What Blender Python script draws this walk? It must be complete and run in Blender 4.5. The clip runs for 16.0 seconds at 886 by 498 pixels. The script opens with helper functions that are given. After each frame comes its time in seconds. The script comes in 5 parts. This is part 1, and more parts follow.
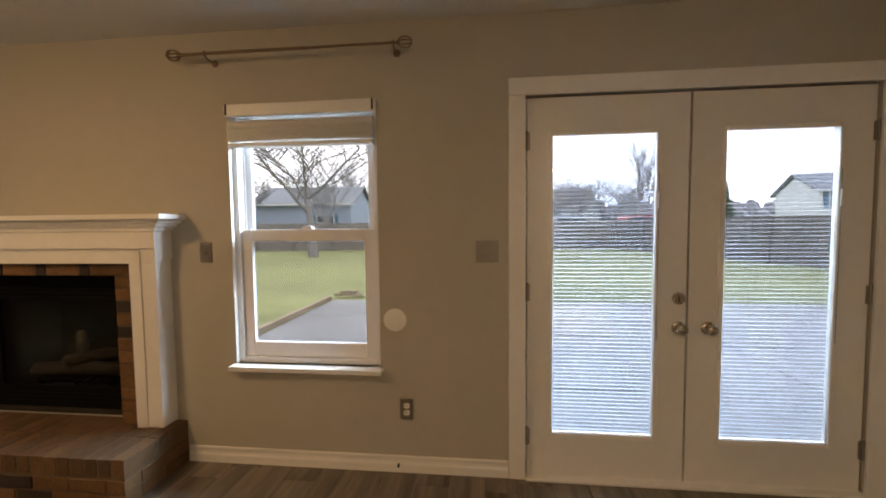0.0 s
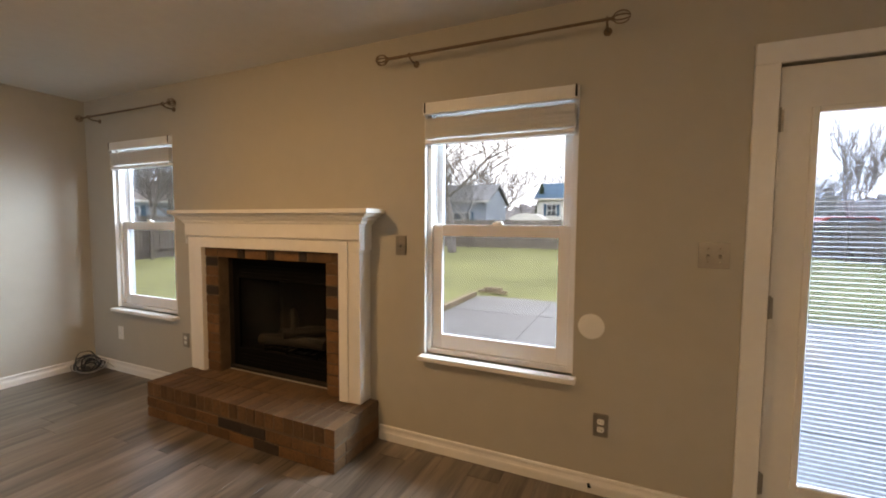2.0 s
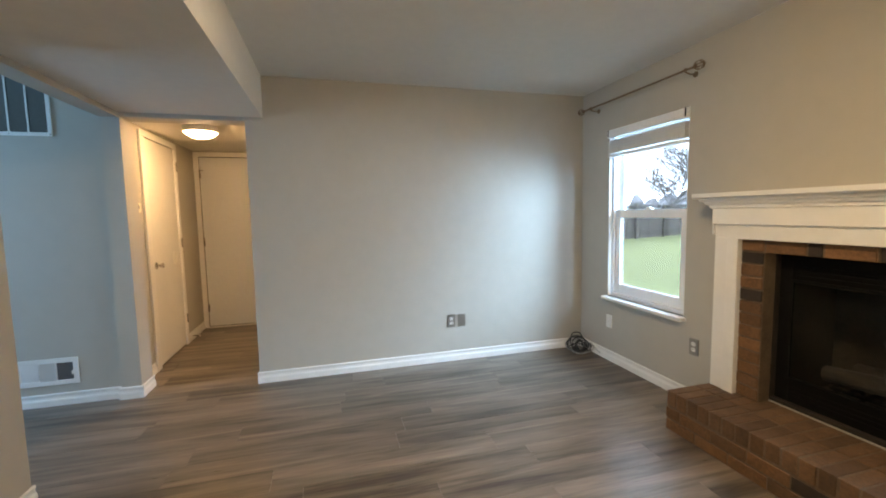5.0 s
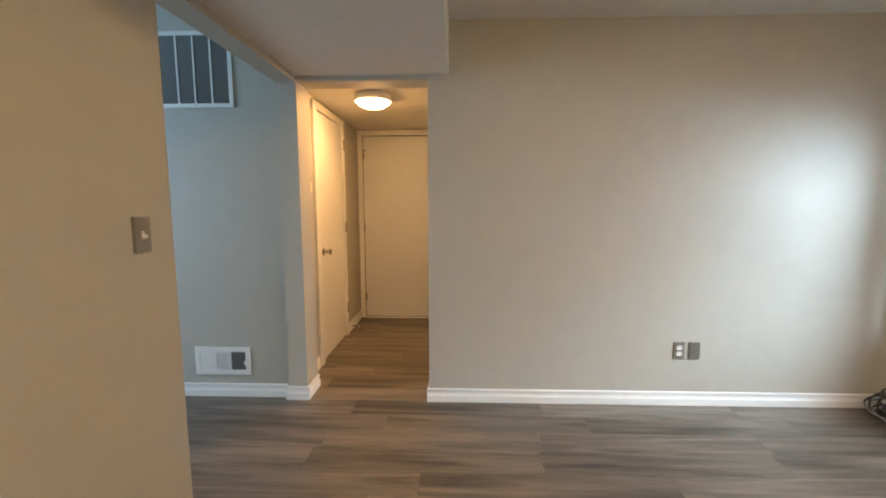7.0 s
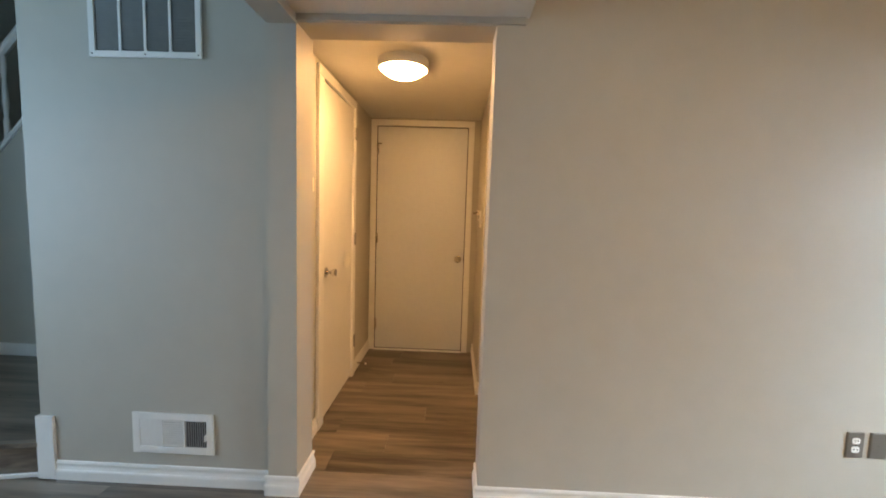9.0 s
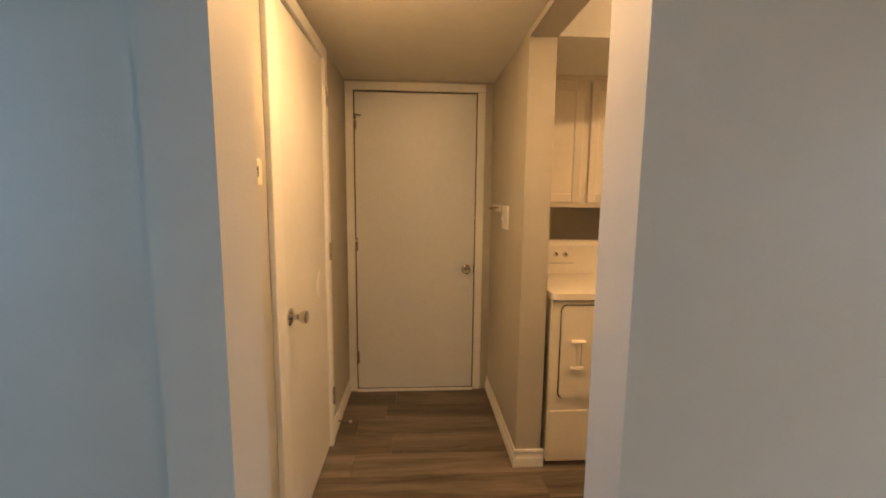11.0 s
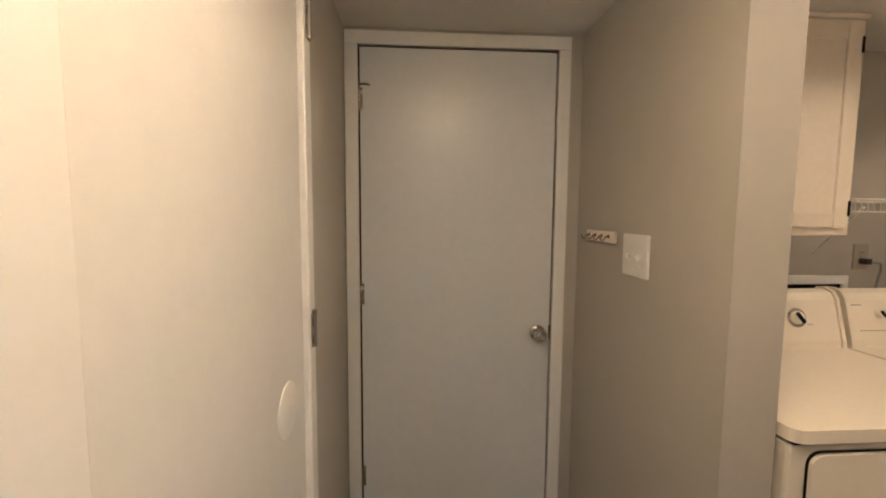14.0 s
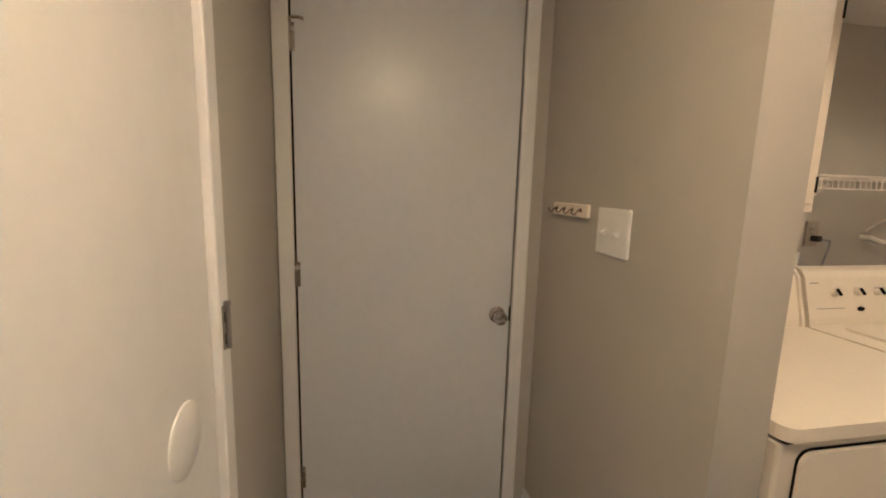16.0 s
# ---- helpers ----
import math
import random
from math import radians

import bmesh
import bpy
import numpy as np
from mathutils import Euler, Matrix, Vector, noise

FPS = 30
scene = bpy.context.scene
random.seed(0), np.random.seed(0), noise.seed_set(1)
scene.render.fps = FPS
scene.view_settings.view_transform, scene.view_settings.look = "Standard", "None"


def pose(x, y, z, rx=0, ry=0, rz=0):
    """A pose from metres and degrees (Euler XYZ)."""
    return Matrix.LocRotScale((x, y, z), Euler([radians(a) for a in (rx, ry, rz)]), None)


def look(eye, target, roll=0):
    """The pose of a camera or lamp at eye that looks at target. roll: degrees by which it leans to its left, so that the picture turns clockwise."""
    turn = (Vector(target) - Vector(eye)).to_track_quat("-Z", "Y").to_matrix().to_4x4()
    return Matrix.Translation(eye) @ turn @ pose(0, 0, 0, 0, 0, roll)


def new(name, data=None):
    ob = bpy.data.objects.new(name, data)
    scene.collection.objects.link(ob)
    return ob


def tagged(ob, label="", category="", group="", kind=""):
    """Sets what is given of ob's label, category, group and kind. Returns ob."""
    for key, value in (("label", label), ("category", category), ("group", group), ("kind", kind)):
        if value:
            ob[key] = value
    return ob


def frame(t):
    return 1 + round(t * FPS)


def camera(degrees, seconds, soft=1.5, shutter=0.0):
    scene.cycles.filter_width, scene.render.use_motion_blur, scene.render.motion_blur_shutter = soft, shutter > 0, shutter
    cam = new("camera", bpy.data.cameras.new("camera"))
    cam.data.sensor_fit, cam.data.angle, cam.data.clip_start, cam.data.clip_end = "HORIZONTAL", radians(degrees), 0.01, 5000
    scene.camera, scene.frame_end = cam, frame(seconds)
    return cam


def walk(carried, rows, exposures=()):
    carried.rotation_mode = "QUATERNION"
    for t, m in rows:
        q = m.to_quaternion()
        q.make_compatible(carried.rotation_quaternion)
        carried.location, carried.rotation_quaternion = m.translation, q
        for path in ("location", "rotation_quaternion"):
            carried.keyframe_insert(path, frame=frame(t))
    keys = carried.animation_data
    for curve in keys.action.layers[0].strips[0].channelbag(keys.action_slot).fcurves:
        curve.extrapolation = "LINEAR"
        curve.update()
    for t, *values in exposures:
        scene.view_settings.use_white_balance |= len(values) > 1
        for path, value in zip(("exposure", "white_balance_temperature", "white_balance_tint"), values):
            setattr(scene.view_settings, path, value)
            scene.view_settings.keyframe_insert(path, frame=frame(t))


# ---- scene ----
cam = camera(94.3, 16.0, soft=1.9)
PATH = [
    (0, (4.908, -2.174, 1.364), (4.693, -0.189, 1.248), -0.6),
    (0.5, (4.808, -2.225, 1.353), (4.274, -0.302, 1.226), -0.8),
    (1, (4.761, -2.244, 1.357), (4.06, -0.377, 1.201), 0.3),
    (1.5, (4.699, -2.225, 1.344), (3.898, -0.401, 1.164), 0.5),
    (2, (4.554, -2.143, 1.358), (3.738, -0.321, 1.232), 0.4),
    (2.5, (4.385, -2.111, 1.366), (3.414, -0.365, 1.269), 2.4),
    (3, (4.204, -2.165, 1.367), (3.071, -0.528, 1.184), -0.9),
    (3.5, (4.015, -2.238, 1.36), (2.729, -0.717, 1.17), -2.9),
    (4, (3.871, -2.301, 1.358), (2.321, -1.054, 1.153), -0.8),
    (4.5, (3.711, -2.304, 1.353), (1.944, -1.378, 1.213), -1.8),
    (5, (3.528, -2.393, 1.352), (1.607, -1.863, 1.177), -1.1),
    (5.2, (3.458, -2.428, 1.338), (1.503, -2.043, 1.166), -0.9),
    (7.3, (2.496, -2.884, 1.332), (0.51, -2.953, 1.105), -0.1),
    (7.5, (2.404, -2.939, 1.331), (0.418, -2.989, 1.098), -0.4),
    (8, (2.174, -3.042, 1.321), (0.185, -3.093, 1.121), 0.3),
    (8.5, (1.956, -3.096, 1.34), (-0.035, -3.176, 1.177), 1.4),
    (8.7, (1.879, -3.107, 1.33), (-0.112, -3.179, 1.157), 1.6),
    (10.8, (0.914, -3.39, 1.362), (-1.069, -3.334, 1.106), 1.5),
    (11, (0.814, -3.433, 1.376), (-1.167, -3.309, 1.129), 0.6),
    (11.5, (0.584, -3.51, 1.368), (-1.385, -3.282, 1.1), 0.4),
    (12, (0.34, -3.538, 1.366), (-1.634, -3.339, 1.115), 1.5),
    (12.5, (0.146, -3.57, 1.381), (-1.845, -3.509, 1.202), 0.9),
    (13, (-0.05, -3.629, 1.414), (-2.043, -3.497, 1.32), -2.5),
    (13.5, (-0.176, -3.648, 1.4), (-2.162, -3.476, 1.24), -1.2),
    (14, (-0.283, -3.618, 1.395), (-2.272, -3.492, 1.225), 0.4),
    (14.5, (-0.365, -3.603, 1.396), (-2.352, -3.48, 1.205), 0.7),
    (15, (-0.452, -3.61, 1.391), (-2.423, -3.397, 1.128), 0.3),
    (15.5, (-0.483, -3.62, 1.401), (-2.441, -3.31, 1.137), 1.8),
    (16, (-0.497, -3.614, 1.383), (-2.438, -3.238, 1.081), 1.6),
]
walk(cam, [(t, look(eye, target, roll)) for t, eye, target, roll in PATH],
     exposures=[(0, -0.02, 8800, 19), (1, 0.1, 9000, 20), (1.5, 0.13, 8600, 18), (2, 0.13, 9000, 20), (2.5, 0.28, 9300, 19), (3, 0.38, 8000, 12), (3.5, 0.2, 7300, 10), (4, 0.46, 7900, 12), (4.5, 0.76, 6700, 8), (5, 0.76, 6600, 7), (7.5, 0.8, 8000, 13), (8.7, 0.8, 8000, 13), (11, 0.6, 7100, 11), (12, 0.59, 5450, 9), (12.5, 0.6, 4950, 8), (13, 0.6, 4700, 7), (16, 0.64, 4700, 5)])

# ---- sky, sun and exposure ----
world = bpy.data.worlds.new("overcast_sky")
scene.world = world
world.use_nodes = True
wn, wl = world.node_tree.nodes, world.node_tree.links
sky = wn.new("ShaderNodeTexSky")
sky.sky_type, sky.sun_disc = "NISHITA", False
sky.sun_elevation, sky.sun_rotation = radians(35), radians(160)
cloud = wn.new("ShaderNodeTexNoise")
cloud.inputs["Scale"].default_value, cloud.inputs["Detail"].default_value = 3.0, 6
ramp = wn.new("ShaderNodeValToRGB")
ramp.color_ramp.elements[0].color = (52, 61, 72, 1)
ramp.color_ramp.elements[1].color = (78, 83, 88, 1)
ramp.color_ramp.elements[0].position, ramp.color_ramp.elements[1].position = 0.35, 0.65
veil = wn.new("ShaderNodeMixRGB")
veil.inputs[0].default_value = 0.8
wl.new(cloud.outputs["Fac"], ramp.inputs["Fac"])
wl.new(sky.outputs[0], veil.inputs[1])
wl.new(ramp.outputs[0], veil.inputs[2])
wl.new(veil.outputs[0], wn["Background"].inputs[0])
wn["Background"].inputs[1].default_value = 0.13
sun = new("sun", bpy.data.lights.new("sun", "SUN"))
sun.data.energy, sun.data.angle, sun.data.color = 0.7, radians(15), (1, 0.95, 0.88)
sun.matrix_world = look((0, -8, 12), (3, 6, 0))


def skylight(x, y, z, target, w, h, watts, color=(0.48, 0.72, 1.0)):
    """Sky light at a window's head, standing in for the bright overcast sky above it."""
    lamp = new("window_skylight", bpy.data.lights.new("window_skylight", "AREA"))
    lamp.data.shape, lamp.data.size, lamp.data.size_y = "RECTANGLE", w, h
    lamp.data.energy, lamp.data.color = watts, color
    lamp.matrix_world = look((x, y, z), target)


skylight(0.81, 0.75, 2.65, (0.81, -0.9, 0.7), 1.2, 0.8, 30)
skylight(1.85, 1.55, 2.25, (0.0, -0.95, 0.95), 1.65, 1.9, 292)
skylight(3.9, 0.75, 2.65, (3.9, -0.9, 0.7), 1.2, 0.8, 26)
skylight(5.93, 0.75, 2.65, (4.6, -1.6, 0.9), 2.2, 0.8, 540)
skylight(1.25, -6.62, 1.55, (1.25, 0, 1.3), 1.35, 1.15, 35, (0.3, 0.6, 1.0))


# ---- materials ----
def shade(name, base, rough=0.5, metal=0.0, var=0.06, patch=2.5, grain=40.0, bump=0.05, fine=180.0, stretch=(1, 1, 1), spread=0.0, spec=0.5):
    """A painted, moulded or natural surface: broad patches, fine grain and relief, and a tint of its own for each piece."""
    m = bpy.data.materials.new(name)
    m.use_nodes = True
    n, l = m.node_tree.nodes, m.node_tree.links
    p = n["Principled BSDF"]
    co, mp = n.new("ShaderNodeTexCoord"), n.new("ShaderNodeMapping")
    mp.inputs["Scale"].default_value = stretch
    l.new(co.outputs["Object"], mp.inputs["Vector"])
    info = n.new("ShaderNodeObjectInfo")
    shift = n.new("ShaderNodeVectorMath")
    shift.operation = "MULTIPLY_ADD"
    shift.inputs[1].default_value = (31, 17, 23)
    l.new(info.outputs["Random"], shift.inputs[0])
    l.new(mp.outputs[0], shift.inputs[2])
    a, b, c = (n.new("ShaderNodeTexNoise") for _ in range(3))
    for t, s, d in ((a, patch, 4), (b, grain, 5), (c, fine, 3)):
        t.inputs["Scale"].default_value, t.inputs["Detail"].default_value = s, d
        l.new(shift.outputs[0], t.inputs["Vector"])
    mix = n.new("ShaderNodeMath")
    mix.operation = "ADD"
    l.new(a.outputs["Fac"], mix.inputs[0])
    l.new(b.outputs["Fac"], mix.inputs[1])
    rng = n.new("ShaderNodeMapRange")
    rng.inputs["From Min"].default_value, rng.inputs["From Max"].default_value = 0.7, 1.3
    rng.inputs["To Min"].default_value, rng.inputs["To Max"].default_value = 1 - var, 1 + var
    l.new(mix.outputs[0], rng.inputs["Value"])
    own = n.new("ShaderNodeMapRange")
    own.inputs["To Min"].default_value, own.inputs["To Max"].default_value = 1 - spread, 1 + spread
    l.new(info.outputs["Random"], own.inputs["Value"])
    both = n.new("ShaderNodeMath")
    both.operation = "MULTIPLY"
    l.new(rng.outputs[0], both.inputs[0])
    l.new(own.outputs[0], both.inputs[1])
    tint = n.new("ShaderNodeVectorMath")
    tint.operation = "SCALE"
    tint.inputs[0].default_value = base
    l.new(both.outputs[0], tint.inputs["Scale"])
    l.new(tint.outputs[0], p.inputs["Base Color"])
    rr = n.new("ShaderNodeMapRange")
    rr.inputs["To Min"].default_value, rr.inputs["To Max"].default_value = max(rough - (0.08 if bump else 0.01), 0.02), min(rough + (0.08 if bump else 0.01), 1)
    l.new(b.outputs["Fac"], rr.inputs["Value"])
    l.new(rr.outputs[0], p.inputs["Roughness"])
    p.inputs["Metallic"].default_value = metal
    p.inputs["Specular IOR Level"].default_value = spec
    if bump:
        bp = n.new("ShaderNodeBump")
        bp.inputs["Strength"].default_value, bp.inputs["Distance"].default_value = bump, 0.004
        l.new(c.outputs["Fac"], bp.inputs["Height"])
        l.new(bp.outputs[0], p.inputs["Normal"])
    return m


def glow(name, color, strength):
    m = bpy.data.materials.new(name)
    m.use_nodes = True
    p = m.node_tree.nodes["Principled BSDF"]
    p.inputs["Base Color"].default_value = (0.9, 0.88, 0.82, 1)
    p.inputs["Emission Color"].default_value = (*color, 1)
    p.inputs["Emission Strength"].default_value = strength
    return m


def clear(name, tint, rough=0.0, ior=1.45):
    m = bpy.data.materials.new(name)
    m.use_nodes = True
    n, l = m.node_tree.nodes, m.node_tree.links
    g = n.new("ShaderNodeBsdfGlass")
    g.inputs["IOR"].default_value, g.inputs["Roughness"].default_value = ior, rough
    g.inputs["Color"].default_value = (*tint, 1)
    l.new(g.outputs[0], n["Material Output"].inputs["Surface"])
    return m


def streaked(name, dark, light, rough, spread, along="y", fine=1.0):
    """Wood: long grain along one axis, with a shade of its own for each board."""
    m = bpy.data.materials.new(name)
    m.use_nodes = True
    n, l = m.node_tree.nodes, m.node_tree.links
    p = n["Principled BSDF"]
    co, mp, info = n.new("ShaderNodeTexCoord"), n.new("ShaderNodeMapping"), n.new("ShaderNodeObjectInfo")
    mp.inputs["Scale"].default_value = {"x": (1.1, 14, 14), "y": (14, 1.1, 14), "z": (14, 14, 1.1)}[along]
    shift = n.new("ShaderNodeVectorMath")
    shift.operation = "MULTIPLY_ADD"
    shift.inputs[1].default_value = (41, 29, 13)
    l.new(co.outputs["Object"], mp.inputs["Vector"])
    l.new(info.outputs["Random"], shift.inputs[0])
    l.new(mp.outputs[0], shift.inputs[2])
    a, b = n.new("ShaderNodeTexNoise"), n.new("ShaderNodeTexNoise")
    a.inputs["Scale"].default_value, a.inputs["Detail"].default_value, a.inputs["Distortion"].default_value = 0.9 * fine, 6, 0.8
    b.inputs["Scale"].default_value, b.inputs["Detail"].default_value = 6 * fine, 4
    for t in (a, b):
        l.new(shift.outputs[0], t.inputs["Vector"])
    add = n.new("ShaderNodeMath")
    add.operation = "MULTIPLY_ADD"
    add.inputs[1].default_value = 0.35
    l.new(b.outputs["Fac"], add.inputs[0])
    l.new(a.outputs["Fac"], add.inputs[2])
    own = n.new("ShaderNodeMapRange")
    own.inputs["To Min"].default_value, own.inputs["To Max"].default_value = -spread, spread
    l.new(info.outputs["Random"], own.inputs["Value"])
    tot = n.new("ShaderNodeMath")
    l.new(add.outputs[0], tot.inputs[0])
    l.new(own.outputs[0], tot.inputs[1])
    rp = n.new("ShaderNodeValToRGB")
    rp.color_ramp.elements[0].position, rp.color_ramp.elements[1].position = 0.42, 0.95
    rp.color_ramp.elements[0].color, rp.color_ramp.elements[1].color = (*dark, 1), (*light, 1)
    l.new(tot.outputs[0], rp.inputs["Fac"])
    l.new(rp.outputs[0], p.inputs["Base Color"])
    rr = n.new("ShaderNodeMapRange")
    rr.inputs["To Min"].default_value, rr.inputs["To Max"].default_value = rough - 0.07, rough + 0.1
    l.new(b.outputs["Fac"], rr.inputs["Value"])
    l.new(rr.outputs[0], p.inputs["Roughness"])
    bp = n.new("ShaderNodeBump")
    bp.inputs["Strength"].default_value, bp.inputs["Distance"].default_value = 0.05, 0.001
    l.new(b.outputs["Fac"], bp.inputs["Height"])
    l.new(bp.outputs[0], p.inputs["Normal"])
    return m


def brickwork(name, dark, light):
    """Fired clay, sandy and pitted, each brick with a shade of its own between two colours."""
    m = shade(name, (0.3, 0.14, 0.08), 0.85, var=0.3, patch=9, grain=70, bump=0.5, fine=220)
    n, l = m.node_tree.nodes, m.node_tree.links
    info = n.new("ShaderNodeObjectInfo")
    rp = n.new("ShaderNodeValToRGB")
    e = rp.color_ramp.elements
    e[0].position, e[0].color = 0.0, dark
    e[1].position, e[1].color = 1.0, light
    for q, c in ((0.3, tuple(0.6 * a + 0.4 * b for a, b in zip(dark, light))), (0.7, tuple(0.35 * a + 0.65 * b for a, b in zip(dark, light)))):
        k = e.new(q)
        k.color = c
    l.new(info.outputs["Random"], rp.inputs["Fac"])
    for node in n:
        if node.bl_idname == "ShaderNodeVectorMath" and node.operation == "SCALE":
            l.new(rp.outputs[0], node.inputs[0])
    return m


PAINT = shade("greige_wall_paint", (0.452, 0.428, 0.372), 0.55, var=0.03, patch=1.1, grain=9, bump=0.11, fine=130, spec=0.35)
CEIL = shade("ceiling_paint", (0.72, 0.7, 0.65), 0.8, var=0.03, patch=0.8, grain=14, bump=0.3, fine=90, spec=0.2)
TRIM = shade("white_trim_paint", (0.78, 0.77, 0.74), 0.35, var=0.03, patch=3, grain=20, bump=0.03, fine=60)
DOOR = shade("white_door_paint", (0.74, 0.73, 0.7), 0.33, var=0.025, patch=2, grain=25, bump=0.0)
# White door paint greyed and blued, putting cool daylight into its colour.
COOLDOOR = shade("cooled_door_paint", (0.66, 0.675, 0.685), 0.33, var=0.025, patch=2, grain=25, bump=0.0)
LOUVER = shade("pale_blue_grey_slat", (0.54, 0.58, 0.64), 0.5, var=0.03, bump=0.0, spread=0.03)
VINYL = shade("white_vinyl", (0.8, 0.81, 0.82), 0.3, var=0.02, bump=0.0)
SLAT = shade("white_slat", (0.82, 0.82, 0.8), 0.4, var=0.03, bump=0.0, spread=0.03)
IVORY = shade("ivory_plastic", (0.78, 0.7, 0.5), 0.4, var=0.02, bump=0.02)
TAUPE = shade("taupe_plastic", (0.37, 0.325, 0.26), 0.45, var=0.03, bump=0.0)
PLATE = shade("white_plate_plastic", (0.8, 0.79, 0.75), 0.35, var=0.02, bump=0.0)
PEWTER = shade("pewter_plate", (0.3, 0.28, 0.25), 0.38, 0.75, var=0.1, grain=160, bump=0.03)
NICKEL = shade("satin_nickel", (0.5, 0.46, 0.4), 0.26, 1.0, var=0.08, bump=0.02)
CHROME = shade("polished_chrome", (0.62, 0.6, 0.57), 0.12, 1.0, var=0.05, bump=0.0)
BRONZE = shade("dull_bronze_rod", (0.2, 0.14, 0.09), 0.42, 0.6, var=0.12, bump=0.03)
DARK = shade("black_metal", (0.006, 0.0057, 0.0054), 0.7, 0.0, var=0.15, bump=0.05, spec=0.06)
SOOT = shade("sooty_lining", (0.024, 0.018, 0.012), 0.9, var=0.5, patch=5, bump=0.3)
RUBBER = shade("black_rubber", (0.02, 0.02, 0.021), 0.5, var=0.1, bump=0.0)
GREYCORD = shade("grey_cord", (0.3, 0.3, 0.3), 0.5, var=0.1, bump=0.0)
LCD = shade("grey_green_display", (0.1, 0.125, 0.1), 0.2, var=0.05, bump=0.0)
GREYPAD = shade("grey_keypad", (0.3, 0.32, 0.34), 0.4, var=0.04, bump=0.0)
ENAMEL = shade("almond_enamel", (0.78, 0.72, 0.6), 0.42, var=0.02, patch=2, bump=0.0)
CABINET = shade("cream_cabinet_paint", (0.76, 0.69, 0.57), 0.4, var=0.03, patch=3, bump=0.04, fine=90)
MORTAR = shade("brown_mortar", (0.13, 0.088, 0.055), 0.95, var=0.25, patch=12, grain=90, bump=0.5)
BRICK = brickwork("fired_clay_brick", (0.09, 0.047, 0.021, 1), (0.2, 0.102, 0.044, 1))
BURNT = brickwork("burnt_clay_brick", (0.022, 0.015, 0.012, 1), (0.04, 0.027, 0.019, 1))
DUSTY = brickwork("dusty_hearth_brick", (0.082, 0.045, 0.022, 1), (0.145, 0.079, 0.038, 1))
PLANK = streaked("grey_brown_vinyl_plank", (0.044, 0.035, 0.0275), (0.255, 0.208, 0.166), 0.3, 0.09)
LOG = streaked("charred_log", (0.007, 0.0055, 0.0045), (0.03, 0.024, 0.018), 0.95, 0.1, "x", 3)
LAUNDRYGLOW = glow("lit_opal_laundry_glass", (1.0, 0.62, 0.32), 62.0)
FILLGLOW = glow("lit_opal_fill_glass", (1.0, 0.8, 0.58), 118.0)
# Dark tint added to both glasses to tone down the bright outdoors behind.
GLASS = clear("dimming_window_glass", (0.47, 0.505, 0.55))
DOUBLE = clear("dimming_door_glass", (0.67, 0.71, 0.76))
CLEAR = clear("clear_glass", (0.9, 0.91, 0.9), 0.0, 1.1)
SMOKED = shade("smoked_fireplace_glass", (0.012, 0.011, 0.01), 0.08, var=0.1, bump=0.0)
HALLGLOW = glow("lit_opal_glass", (1.0, 0.585, 0.255), 62.0)
ROOMGLOW = glow("lit_opal_glass_bright", (1.0, 0.71, 0.415), 92.0)
GRASS = shade("winter_grass", (0.215, 0.222, 0.086), 0.9, var=0.3, patch=0.35, grain=3, bump=0.0)
CONCRETE = shade("wet_concrete", (0.175, 0.173, 0.175), 0.35, var=0.36, patch=0.9, grain=12, bump=0.12, fine=60)
PALE = shade("pale_concrete", (0.33, 0.3, 0.27), 0.7, var=0.15, patch=1.2, grain=14, bump=0.12, fine=60)
CURB = shade("timber_edging", (0.3, 0.23, 0.16), 0.85, var=0.2, patch=3, bump=0.3)
FENCE = streaked("weathered_fence_board", (0.09, 0.075, 0.068), (0.27, 0.235, 0.21), 0.9, 0.12, "z", 0.6)
# Bark paled and blued to paint haze onto the farther trees.
FARBARK = shade("hazed_grey_bark", (0.3, 0.3, 0.315), 0.95, var=0.3, patch=4, grain=25, bump=0.2, fine=40)
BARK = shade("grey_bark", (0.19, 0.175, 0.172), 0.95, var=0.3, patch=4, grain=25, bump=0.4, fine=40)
NEEDLE = shade("conifer_green", (0.03, 0.05, 0.025), 0.9, var=0.4, patch=2, bump=0.3, fine=20)
# Distant woods greyed and lightened; their haze is put into the colour.
HAZE = shade("hazed_distant_wood", (0.26, 0.25, 0.26), 0.95, var=0.3, patch=0.3, grain=2, bump=0.4, fine=6)
SIDING = shade("white_siding", (0.7, 0.7, 0.68), 0.6, var=0.04, bump=0.05)
BLUESIDE = shade("blue_grey_siding", (0.3, 0.36, 0.45), 0.6, var=0.06, bump=0.05)
ROOFG = shade("grey_shingle", (0.2, 0.215, 0.24), 0.85, var=0.15, patch=1, grain=8, bump=0.3, fine=20)
ROOF = shade("blue_shingle", (0.055, 0.125, 0.2), 0.85, var=0.15, patch=1, grain=8, bump=0.3, fine=20)
ROOFB = shade("brown_shingle", (0.16, 0.13, 0.12), 0.85, var=0.15, patch=1, grain=8, bump=0.3, fine=20)
PANE = shade("far_window_glass", (0.06, 0.07, 0.09), 0.12, var=0.1, bump=0.0)
REDCAR = shade("red_car_paint", (0.45, 0.03, 0.03), 0.25, var=0.03, bump=0.0)
WHITECAR = shade("silver_car_paint", (0.6, 0.6, 0.6), 0.25, 0.3, var=0.03, bump=0.0)
ORANGE = shade("orange_plastic", (0.6, 0.16, 0.05), 0.5, var=0.05, bump=0.0)


